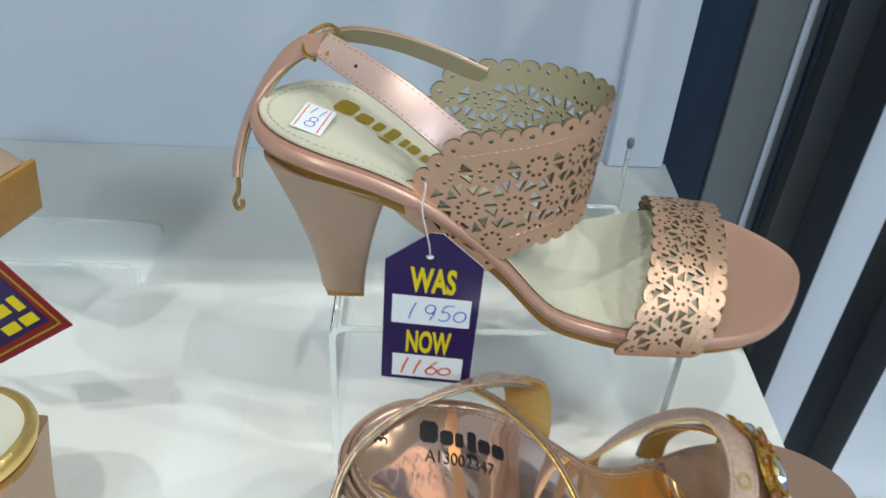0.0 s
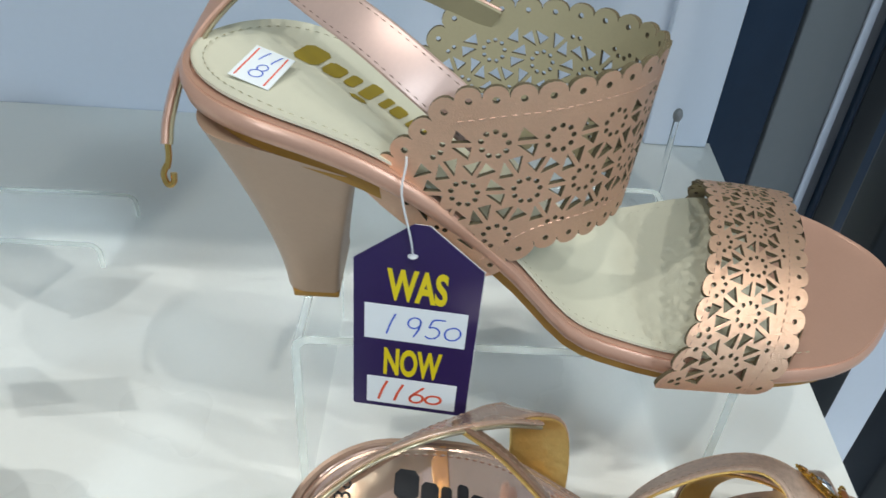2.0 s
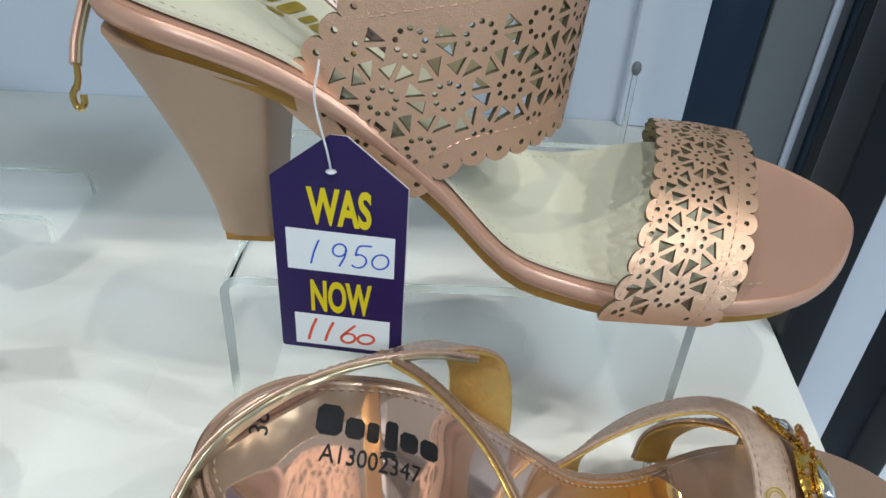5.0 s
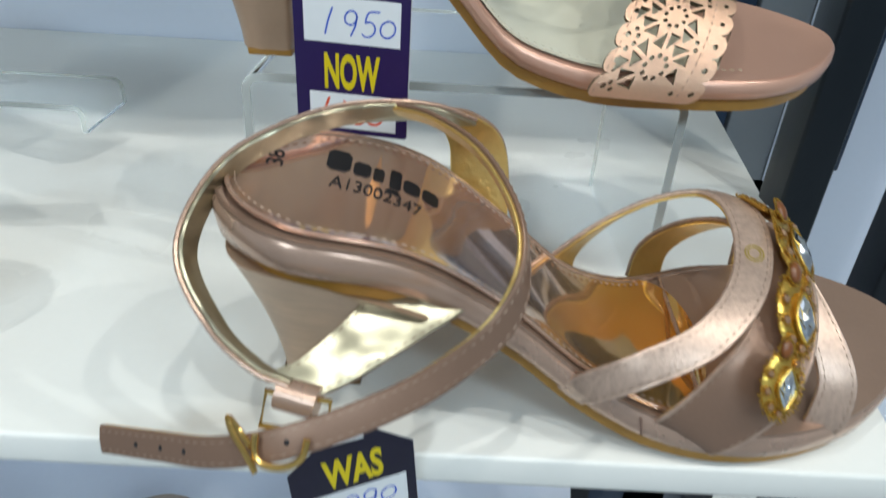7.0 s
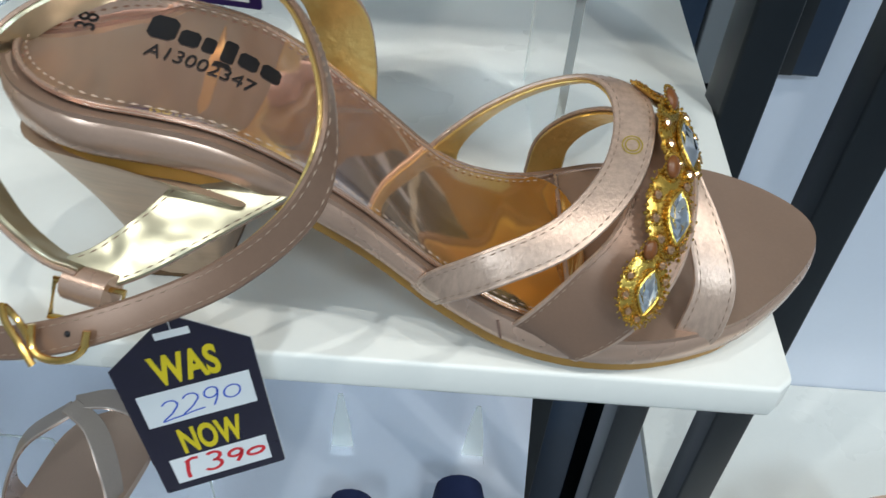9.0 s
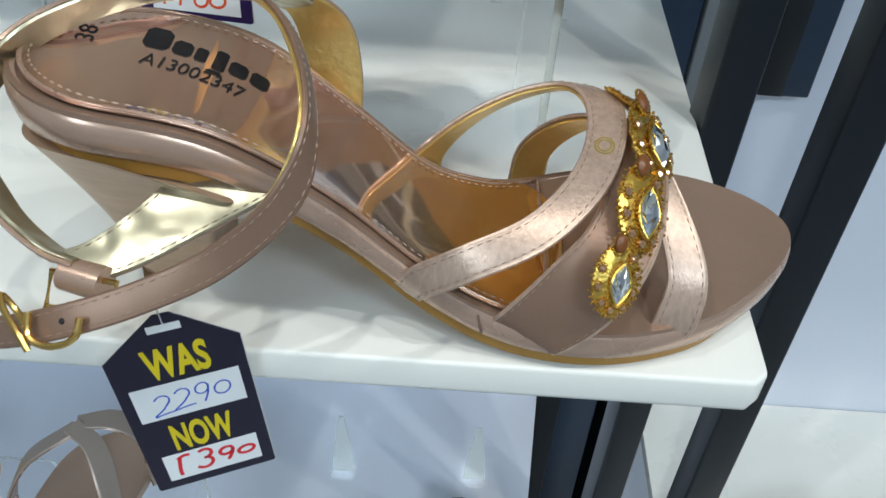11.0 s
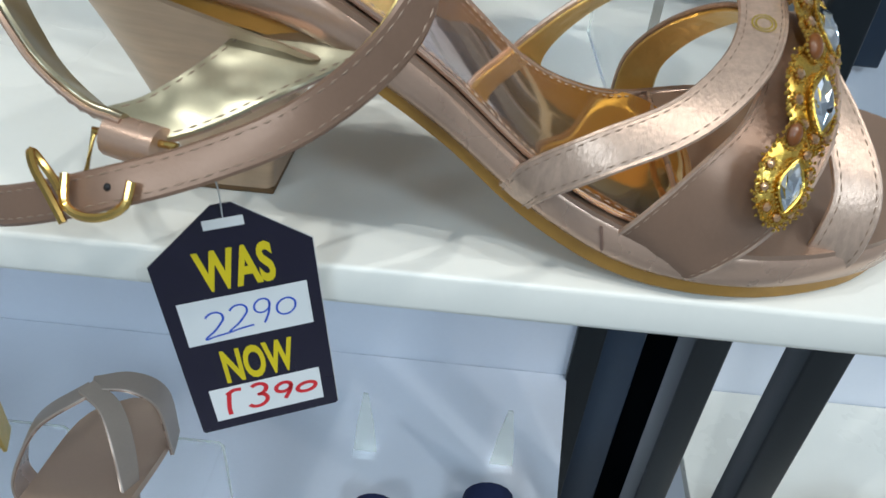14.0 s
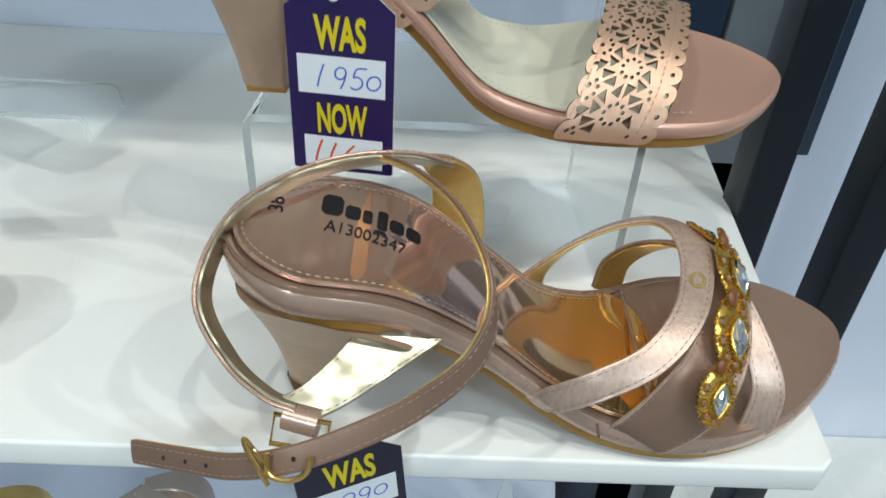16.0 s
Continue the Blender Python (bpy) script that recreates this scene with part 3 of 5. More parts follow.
def lace_holes(core, du=0.0155, dv=0.0135, origin=(0.0, 0.0), turn=0.0):
    """Rings of round holes with pairs of wedge holes between them, within the outline core."""
    holes = []
    cs = []
    ct, st = math.cos(turn), math.sin(turn)
    for j in range(-8, 9):
        for i in range(-10, 11):
            x, y = (i + 0.5 * (j % 2)) * du, j * dv
            cs.append((origin[0] + ct * x - st * y, origin[1] + st * x + ct * y))
    for cx, cy in cs:
        for k in range(9):
            a = 2 * math.pi * k / 9 + 0.2
            x, y = cx + 0.0033 * math.cos(a), cy + 0.0033 * math.sin(a)
            if inside(core, x, y, 0.0014):
                holes.append(circle(x, y, 0.00072, 7))
        for k in range(3):
            a = turn + math.pi * k / 3
            dx, dy = math.cos(a), math.sin(a)
            mx, my = cx + dx * du / 2, cy + dy * du / 2
            if k == 1 or k == 2:
                mx, my = cx + dx * du / 2, cy + dy * du / 2 * (dv / (du * 0.866))
            for sg in (-1, 1):
                px, py = -dy * sg, dx * sg
                tri = [(mx + dx * u + px * v, my + dy * u + py * v) for u, v in ((-0.0024, 0.0006), (0.0024, 0.0006), (0.0002 - 0.0012 * sg, 0.0040))]
                if all(inside(core, *p, 0.0010) for p in tri):
                    holes.append(tri)
    return holes


def pad(bed, a, b, inset, lift, tip, dish=0.0026):
    """A glued insole pad from x a to b whose front end is rounded."""
    bm = bmesh.new()
    n, k = 70, 14
    lo, hi = [], []
    for h, store in ((lift - 0.0009, lo), (lift, hi)):
        for i in range(n + 1):
            x = a + (b - a) * (0.5 - 0.5 * math.cos(math.pi * i / n))
            w = bed.half(x, inset)
            d = b - x
            if d < tip:
                w *= max(0.0, 1 - ((tip - d) / tip) ** 2.3) ** 0.5
            row = []
            for j in range(k + 1):
                v = -1 + 2 * j / k
                y = bed.mid(x) + v * w
                row.append(bm.verts.new((x, y, bed.z(x, y) + h - dish * (1 - v * v) * min(1.0, w / 0.02) + 0.0005 * abs(v) ** 6)))
            store.append(row)
    for grid, flip in ((hi, 0), (lo, 1)):
        for p, q in zip(grid, grid[1:]):
            for j in range(k):
                f = (p[j], q[j], q[j + 1], p[j + 1])
                bm.faces.new(f[::-1] if flip else f)
    for j in (0, k):
        for i in range(n):
            bm.faces.new((lo[i][j], lo[i + 1][j], hi[i + 1][j], hi[i][j]))
    bmesh.ops.remove_doubles(bm, verts=bm.verts, dist=0.00002)
    return bm


def on_pad(bed, bm, inset, lift, dish, over=0.00025):
    """Lays flat print on a dished pad."""
    for v in bm.verts:
        w = max(bed.half(v.co.x, inset), 0.001)
        u = min(abs(v.co.y - bed.mid(v.co.x)) / w, 1.0)
        v.co.z = bed.z(v.co.x, v.co.y) + lift - dish * (1 - u * u) * min(1.0, w / 0.02) + over


def mark_blocks(bed, m, blocks, inset, lift, dish, material, parent):
    """The maker's mark as plain blocks."""
    for x, w, h, y in blocks:
        c = 0.2 * w
        bm = bmesh.new()
        pts = [(x + c, y), (x + w - c, y), (x + w, y + c), (x + w, y + h - c), (x + w - c, y + h), (x + c, y + h), (x, y + h - c), (x, y + c)]
        rings = [bm.verts.new(m @ Vector((px, py, 0))) for px, py in pts]
        bm.faces.new(rings)
        on_pad(bed, bm, inset, lift, dish)
        part("mark_block", bm, material, parent, smooth=False)


# ---- the laser-cut sandal on its riser ----
RISER = 0.0850
bed_a = Footbed([(-0.2345, 0.070, 0.122, 0.1660), (-0.205, 0.066, 0.124, 0.1620), (-0.17, 0.0645, 0.124, 0.1475), (-0.145, 0.066, 0.125, 0.1265),
                 (-0.122, 0.067, 0.129, 0.1025), (-0.107, 0.0665, 0.135, 0.0968), (-0.065, 0.062, 0.147, 0.0952), (-0.035, 0.069, 0.147, 0.0952),
                 (-0.018, 0.078, 0.145, 0.0955), (-0.0035, 0.089, 0.140, 0.0962)], -0.2345, -0.0035, 0.030, 0.042, 0.012)
RIM = [(-0.004, -0.001, 0), (-0.0025, 0.0008, 0), (-0.0008, 0.0008, 0), (0.0006, -0.0006, 0), (0.0008, -0.0030, 0), (-0.0002, -0.0062, 1), (-0.0030, -0.0078, 1), (-0.0075, -0.0084, 1)]
RIM_SLIM = [(-0.004, -0.001, 0), (-0.0025, 0.0006, 0), (-0.0008, 0.0006, 0), (0.0002, -0.0006, 0), (0.0003, -0.0026, 0), (-0.0008, -0.0046, 1), (-0.0030, -0.0058, 1), (-0.0075, -0.0064, 1)]
RIM_TALL = [(-0.0050, -0.001, 0), (-0.0034, 0.0010, 0), (-0.0018, 0.0010, 0), (-0.0006, -0.0004, 0), (-0.0004, -0.0030, 0), (-0.0012, -0.0068, 1), (-0.0034, -0.0088, 1), (-0.0075, -0.0096, 1)]
sandal_a = thing("sandal", (-0.11, 0.10, RISER), "rose gold leather block heel sandal with lace-cut cuff on clear riser", "sandal")
part("footbed", bed_a.bed(inset=0.0012, hi=0.0009, dish=0.0016), M_ROSE_S, sandal_a, "smooth rose gold toe bed")
part("insole", pad(bed_a, -0.2315, -0.0520, 0.0030, 0.0019, 0.012, 0.0012), M_CREAM, sandal_a, "cream padded insole")
part("midsole_rim", bed_a.band(RIM_SLIM), M_ROSE_S, sandal_a, "smooth rose gold wrapped rim")
part("outsole", bed_a.underside(0.0046, -0.0055, -0.0100), M_AMBER, sandal_a, "thin amber brown outsole")
part("heel_block", block_heel(bed_a, (-0.2300, -0.186, 0.0690, 0.1245), (-0.2145, -0.1955, 0.100, 0.134), RISER + 0.0022, 0.0080), M_HEEL_A, sandal_a, "nude wrapped block heel")
part("heel_tip", prism([(-0.2145 + 0.004, 0.100), (-0.1955, 0.100), (-0.1955, 0.134), (-0.2145 + 0.004, 0.134), (-0.2145, 0.126), (-0.2145, 0.112)], RISER + 0.0002, RISER + 0.0024, 0.0004), M_AMBER, sandal_a, "amber heel tip")
part("insole_stitching", bed_a.stitch_line(0.0060, 0.0019, -0.24, -0.05), M_LINING, sandal_a, kind="stuff")

# printed mark and size sticker on the heel seat
m_mark = frame_of((-0.2075, 0.1020, bed_a.z(-0.2075, 0.1020) + 0.0005), (0.050, -0.0185, bed_a.z(-0.1535, 0.085) - bed_a.z(-0.2035, 0.1035)), (0.02, 0.06, 0.012))
MARK_A = ((0.0, 0.00862, 0.01012, 0.0), (0.01012, 0.00644, 0.00713, 0.0), (0.01794, 0.00368, 0.0069, 0.0), (0.02254, 0.00575, 0.00184, -0.00391), (0.02369, 0.00414, 0.00989, -0.00115), (0.03013, 0.00253, 0.0069, 0.0), (0.03358, 0.00391, 0.0069, 0.0), (0.03933, 0.00276, 0.00667, 0.0), (0.04347, 0.00299, 0.00667, 0.0))
mark_blocks(bed_a, m_mark, MARK_A, 0.0030, 0.0019, 0.0012, M_GPRINT, sandal_a)
m_stk = frame_of((-0.2195, 0.083, bed_a.z(-0.2195, 0.083) + 0.0024), (0.0135, -0.0035, -0.0035), (0.006, 0.022, 0.0045)) @ Matrix.Scale(0.82, 4)
stk = part("size_sticker", slab(rect(0, 0.0135, 0, 0.0185), m_stk, 0, 0.0002), M_LABEL, sandal_a, "small white handwritten paper sticker", smooth=False)
part("sticker_rule", slab(rect(0.0012, 0.0017, 0.001, 0.0175), m_stk, 0.0002, 0.00028), M_ORED, stk, smooth=False)
part("sticker_rule", slab(rect(0.0112, 0.0117, 0.001, 0.0175), m_stk, 0.0002, 0.00028), M_ORED, stk, smooth=False)
handwriting("sticker_writing", "8", m_stk @ pose(0.004, 0.003, 0.0002), 0.0078, 0.004, 0.0004, M_BLUE, stk)
handwriting("sticker_writing", "11", m_stk @ pose(0.0035, 0.0118, 0.0002), 0.0055, 0.0042, 0.0004, M_BLUE, stk)

# the cuff, laid along a horseshoe path round the instep
CUFF = spline([(-0.188, 0.0735), (-0.176, 0.0682), (-0.160, 0.0655), (-0.140, 0.0665), (-0.123, 0.0745), (-0.1115, 0.0885), (-0.109, 0.103), (-0.116, 0.1165),
               (-0.132, 0.1265), (-0.150, 0.1300), (-0.168, 0.1300), (-0.188, 0.1275)], 220)
cuff_len = np.concatenate([[0], np.cumsum(np.linalg.norm(np.diff(CUFF, axis=0), axis=1))])
CUFF_END = float(cuff_len[-1])


def on_cuff(u, v, h):
    x, y = np.interp(u, cuff_len, CUFF[:, 0]), np.interp(u, cuff_len, CUFF[:, 1])
    x2, y2 = np.interp(u + 0.001, cuff_len, CUFF[:, 0]), np.interp(u + 0.001, cuff_len, CUFF[:, 1])
    x1, y1 = np.interp(u - 0.001, cuff_len, CUFF[:, 0]), np.interp(u - 0.001, cuff_len, CUFF[:, 1])
    t = Vector((x2 - x1, y2 - y1, 0)).normalized()
    out = Vector((t.y, -t.x, 0))
    flare = 0.06 * (v - 0.15)
    return Vector((x, y, v)) + out * (h + flare)


E_ = CUFF_END
edge = [(0.004, 0.1445), (0.036, 0.1235), (0.050, 0.1345), (0.078, 0.1365), (E_ - 0.078, 0.1365), (E_ - 0.048, 0.1345), (E_ - 0.036, 0.132), (E_ - 0.010, 0.150),
        (E_ - 0.028, 0.1755), (E_ - 0.06, 0.1775), (0.072, 0.1785), (0.045, 0.1755), (0.0265, 0.1730)]
cut, eyes = scallop(edge, flat=(0, 6))
core = [(0.008, 0.1465), (0.036, 0.128), (0.051, 0.1385), (0.078, 0.1405), (E_ - 0.078, 0.1405), (E_ - 0.05, 0.1385), (E_ - 0.037, 0.137), (E_ - 0.014, 0.151),
        (E_ - 0.030, 0.1715), (E_ - 0.06, 0.1735), (0.072, 0.1745), (0.046, 0.1715), (0.029, 0.1690)]
cv, cf = perforated(cut, eyes + lace_holes(core, origin=(0.0305, 0.1485), turn=0.12), 0.0032, on_cuff)
cuff = part("ankle_cuff", sheet(cv, cf, on_cuff, 0.0, 0.0008), (M_ROSE, M_EDGE), sandal_a, "wide rose gold leather cuff with scalloped edges and cut-out holes", smooth=True)
part("cuff_lining", sheet(cv, cf, on_cuff, -0.0007, -0.00005), (M_LINING, M_EDGE), cuff, "beige cuff lining")


def seam_on(place, pts, height, pitch=0.0026):
    bm = bmesh.new()
    s = spline(pts, 24 * len(pts))
    acc = 0.0
    q = [place(a, b, height) for a, b in s]
    for i in range(len(q) - 1):
        seg = (q[i + 1] - q[i]).length
        while acc < seg:
            c = q[i].lerp(q[i + 1], acc / seg)
            a, b = s[i]
            dash(bm, c, (q[i + 1] - q[i]).normalized(), (place(a, b, height + 0.001) - place(a, b, height)).normalized(), 0.0020, 0.00016)
            acc += pitch
        acc -= seg
    return bm


part("cuff_stitching", seam_on(on_cuff, [(0.028, 0.168), (0.044, 0.1712), (0.072, 0.1742), (E_ - 0.06, 0.1732), (E_ - 0.03, 0.171)], 0.0008), M_ROSE_S, cuff, kind="stuff")
part("cuff_stitching", seam_on(on_cuff, [(0.037, 0.1285), (0.051, 0.139), (0.078, 0.1408), (E_ - 0.078, 0.1408), (E_ - 0.05, 0.139)], 0.0008), M_ROSE_S, cuff, kind="stuff")

# the toe strap, laid over an arch across the foot
ARCH = spline([(0.0605, 0.0885), (0.0595, 0.0965), (0.0645, 0.1090), (0.0760, 0.1180), (0.0930, 0.1235), (0.1120, 0.1245), (0.1300, 0.1205), (0.1430, 0.1125), (0.1490, 0.1020), (0.1500, 0.0900)], 160)
arch_len = np.concatenate([[0], np.cumsum(np.linalg.norm(np.diff(ARCH, axis=0), axis=1))])
ARCH_END = float(arch_len[-1])


def on_arch(u, v, h):
    y, z = np.interp(v, arch_len, ARCH[:, 0]), np.interp(v, arch_len, ARCH[:, 1])
    y2, z2 = np.interp(v + 0.001, arch_len, ARCH[:, 0]), np.interp(v + 0.001, arch_len, ARCH[:, 1])
    y1, z1 = np.interp(v - 0.001, arch_len, ARCH[:, 0]), np.interp(v - 0.001, arch_len, ARCH[:, 1])
    t = Vector((0, y2 - y1, z2 - z1)).normalized()
    out = Vector((0, -t.z, t.y))
    f = min(max(v / ARCH_END, 0), 1)
    lean = -0.0875 + 0.041 * f ** 0.8
    taper = 1.0 - 0.12 * math.sin(math.pi * f)
    drop = 0.16 * (u if u > 0 else 0.4 * u) * math.sin(math.pi * min(1.0, f * 1.3) * 0.77)
    return Vector((lean + u * taper, y, z - drop)) + out * h


W_ = 0.0155
edge = [(-W_ + 0.0045, 0.002), (W_ + 0.001, 0.001), (W_, ARCH_END - 0.001), (-W_, ARCH_END - 0.001)]
cut, eyes = scallop(edge, flat=(0, 2))
core = [(-W_ + 0.003, 0.003), (W_ - 0.003, 0.003), (W_ - 0.003, ARCH_END - 0.003), (-W_ + 0.003, ARCH_END - 0.003)]
cv, cf = perforated(cut, eyes + lace_holes(core, origin=(0.001, 0.0115), turn=math.pi / 2, du=0.0150, dv=0.0125), 0.0032, on_arch)
toe_strap = part("toe_strap", sheet(cv, cf, on_arch, 0.0, 0.0008), (M_ROSE, M_EDGE), sandal_a, "rose gold leather toe strap with scalloped edges and cut-out holes")
part("toe_strap_lining", sheet(cv, cf, on_arch, -0.0007, -0.00005), (M_LINING, M_EDGE), toe_strap, "beige strap lining")
for sg in (-1, 1):
    part("toe_strap_stitching", seam_on(on_arch, [(sg * (W_ - 0.0028), 0.004), (sg * (W_ - 0.0028), ARCH_END * 0.5), (sg * (W_ - 0.0028), ARCH_END - 0.004)], 0.0008), M_ROSE_S, toe_strap, kind="stuff")

# ankle straps and the hanging buckle
strap = Ribbon([(-0.155, 0.0695, 0.163), (-0.168, 0.0715, 0.1728), (-0.183, 0.0808, 0.1812), (-0.197, 0.0925, 0.1862), (-0.2095, 0.1035, 0.1900)], [0.0115, 0.0115, 0.0113, 0.0110, 0.0095],
               [(-0.15, -0.9, 0.45), (-0.2, -0.85, 0.55), (-0.3, -0.75, 0.6), (-0.4, -0.65, 0.6), (-0.5, -0.5, 0.65)])
near_strap = part("ankle_strap", strap.mesh(0.0, 0.0013), M_PEARL, sandal_a, "pearly rose ankle strap")
part("strap_lining", strap.mesh(-0.0009, -0.00005, 0.0003), M_LINING, near_strap)
part("strap_stitching", strap.stitches(0.0013), M_THREAD_D, near_strap, kind="stuff")
bm = bmesh.new()
ball(bm, strap.c[30] + strap.n[30] * 0.0010, (0.0010, 0.0010, 0.0008))
part("strap_hole", bm, M_BLACK, near_strap, "punched strap hole")
strap = Ribbon([(-0.2095, 0.1035, 0.1900), (-0.2185, 0.1085, 0.1865), (-0.2280, 0.1075, 0.1770), (-0.2360, 0.1000, 0.1640), (-0.2395, 0.0930, 0.1520), (-0.2400, 0.0890, 0.1450)], [0.0095, 0.0090, 0.0086, 0.0080, 0.0074, 0.0068],
               [(-0.3, -0.5, 0.8), (-0.6, -0.5, 0.6), (-0.8, -0.4, 0.4), (-0.9, -0.35, 0.2), (-0.9, -0.4, 0.1), (-0.9, -0.4, 0.1)])
tail = part("buckle_strap", strap.mesh(0.0, 0.0016), M_ROSE_S, sandal_a, "narrow folded strap hanging free")
part("strap_lining", strap.mesh(-0.0012, -0.00005, 0.0003), M_LINING, tail)
strap = Ribbon([(-0.150, 0.1310, 0.1720), (-0.166, 0.1305, 0.1790), (-0.184, 0.1270, 0.1855), (-0.200, 0.1190, 0.1900), (-0.2110, 0.1085, 0.1915)], [0.0095, 0.0085, 0.0080, 0.0075, 0.0070],
               [(0.0, 0.9, 0.35), (-0.1, 0.9, 0.4), (-0.25, 0.85, 0.45), (-0.4, 0.75, 0.5), (-0.5, 0.5, 0.7)])
far_strap = part("ankle_strap", strap.mesh(0.0, 0.0010), M_ROSE_S, sandal_a, "rose ankle strap with beige lining")
part("strap_lining", strap.mesh(-0.0010, -0.00005, 0.0003), M_LINING, far_strap)
part("buckle_ring", tube([(-0.2080, 0.0985, 0.1880), (-0.2040, 0.1060, 0.1925), (-0.2085, 0.1130, 0.1945), (-0.2150, 0.1120, 0.1915), (-0.2165, 0.1040, 0.1875), (-0.2120, 0.0980, 0.1865)], 0.0008, 30), M_GOLD, sandal_a, "thin gold buckle ring")
buckle = part("buckle_prong", tube([(-0.2398, 0.0885, 0.1455), (-0.2397, 0.0875, 0.1420), (-0.2402, 0.0862, 0.1390)], 0.0009, 10), M_GOLD, sandal_a, "gold buckle prong")
part("buckle_hook", tube([(-0.2402, 0.0866, 0.1400), (-0.2412, 0.0855, 0.1375), (-0.2402, 0.0850, 0.1345), (-0.2385, 0.0852, 0.1355), (-0.2384, 0.0858, 0.1380)], 0.0009, 16), M_GOLD, buckle)


# ---- the jewelled sandal on the shelf ----
bed_b = Footbed([(-0.2005, -0.004, 0.044, 0.0740), (-0.175, -0.0095, 0.046, 0.0728), (-0.145, -0.004, 0.051, 0.0640), (-0.12, 0.002, 0.053, 0.0455), (-0.097, 0.0025, 0.056, 0.0260),
                 (-0.08, 0.0, 0.062, 0.0175), (-0.045, -0.002, 0.076, 0.0135), (-0.02, 0.0060, 0.079, 0.0135), (0.000, 0.018, 0.079, 0.0140), (0.0215, 0.029, 0.076, 0.0155)],
                -0.2005, 0.0215, 0.028, 0.036, 0.012)
sandal_b = thing("sandal", (-0.08, 0.03, 0.0), "dusty rose satin block heel sandal with jewelled straps and mirror insole", "sandal")
part("footbed", bed_b.bed(inset=0.0014, hi=0.0016, dish=0.0040, flat_from=-0.060), M_SATIN_M, sandal_b, "taupe satin toe bed")
part("midsole_rim", bed_b.band(RIM_TALL), M_SATIN, sandal_b, "shiny rose satin wrapped rim")
part("outsole", bed_b.underside(0.0048, -0.0086, -0.0130), M_AMBER, sandal_b, "thin amber brown outsole")
part("heel_block", block_heel(bed_b, (-0.1960, -0.142, -0.0065, 0.0455), (-0.1895, -0.1635, 0.028, 0.056), 0.0018, 0.0105), M_BRUSH, sandal_b, "brushed rose gold block heel")
part("heel_tip", prism([(-0.186, 0.028), (-0.1635, 0.028), (-0.1635, 0.056), (-0.186, 0.056), (-0.1895, 0.049), (-0.1895, 0.035)], 0.0001, 0.002, 0.0004), M_HEELTIP, sandal_b, "dark heel tip")


part("insole_pad", pad(bed_b, -0.1975, -0.0560, 0.0042, 0.0022, 0.020, 0.0036), M_MIRROR, sandal_b, "mirror-bright rose gold vinyl insole, amber reflection coloured in toward the toe")
part("pad_welt", tube([tuple(p) for p in bed_b.outline(60, 0.0048, 0.0020) if p.x < -0.0600], 0.0007, k=6, smooth_path=False), M_SATIN, sandal_b, "thin rolled edge round the mirror insole")
part("insole_stitching", bed_b.stitch_line(0.0068, 0.0024, -0.21, -0.060, pitch=0.0026, r=0.00022), M_STITCH, sandal_b, kind="stuff")
part("rim_seam", tube([(-0.0818, 0.0006, 0.0180), (-0.0812, 0.0003, 0.0150), (-0.0804, 0.0009, 0.0115)], 0.00035, 8, 6), M_THREAD_D, sandal_b)

# printed mark, article number and size on the heel seat
def on_seat_b(origin, right, up):
    x, y = origin
    return frame_of((x, y, bed_b.z(x, y) + 0.0004), (right[0], right[1], bed_b.z(x + right[0], y + right[1]) - bed_b.z(x, y)), (up[0], up[1], bed_b.tilt * up[1]))


m_seat = on_seat_b((-0.1725, 0.0285), (0.042, 0.0015), (0.0, 0.05))
MARK_B = ((0.0, 0.0072, 0.0078, 0.0), (0.0080, 0.0052, 0.0054, 0.0), (0.0140, 0.0032, 0.0052, 0.0), (0.0180, 0.0046, 0.0015, -0.003), (0.0190, 0.0034, 0.0078, -0.001), (0.0232, 0.0050, 0.0052, 0.0), (0.0290, 0.0050, 0.0052, 0.0))
mark_blocks(bed_b, m_seat, MARK_B, 0.0042, 0.0022, 0.0036, M_BLACK, sandal_b)
LAY_B = (bed_b, 0.0042, 0.0022, 0.0036)
lettering("article_number", "A13002347", on_seat_b((-0.1708, 0.0215), (0.042, 0.0005), (0.0, 0.05)), 0.0048, 0.0275, M_BLACK, sandal_b, lay=LAY_B)
lettering("size_number", "38", on_seat_b((-0.1835, 0.0265), (-0.002, 0.042), (-0.05, 0.0)), 0.0045, 0.0055, M_BLACK, sandal_b, lay=LAY_B)

# crossing straps over the forefoot
out_b = around(0, 0.034, 0.010)


def vamp(name, pts, widths, material, label, lining=M_GOLDFOIL, n=60):
    r = Ribbon(pts, widths, [out_b(p) for p in pts], n)
    ob = part(name, r.mesh(0.0, 0.0013), material, sandal_b, label)
    part("strap_lining", r.mesh(-0.0009, -0.00005, 0.0003), lining, ob, "gold foil strap lining")
    part("strap_stitching", r.stitches(0.0014), M_THREAD, ob, kind="stuff")
    for sg in (-1, 1):
        edge_line = [c + a * sg * (w / 2 - 0.0003) + nn * 0.0008 for c, a, w, nn in zip(r.c, r.a, r.w, r.n)]
        part("piping", tube(edge_line, 0.00065, k=6, smooth_path=False), M_SATIN_L, ob)
    return r


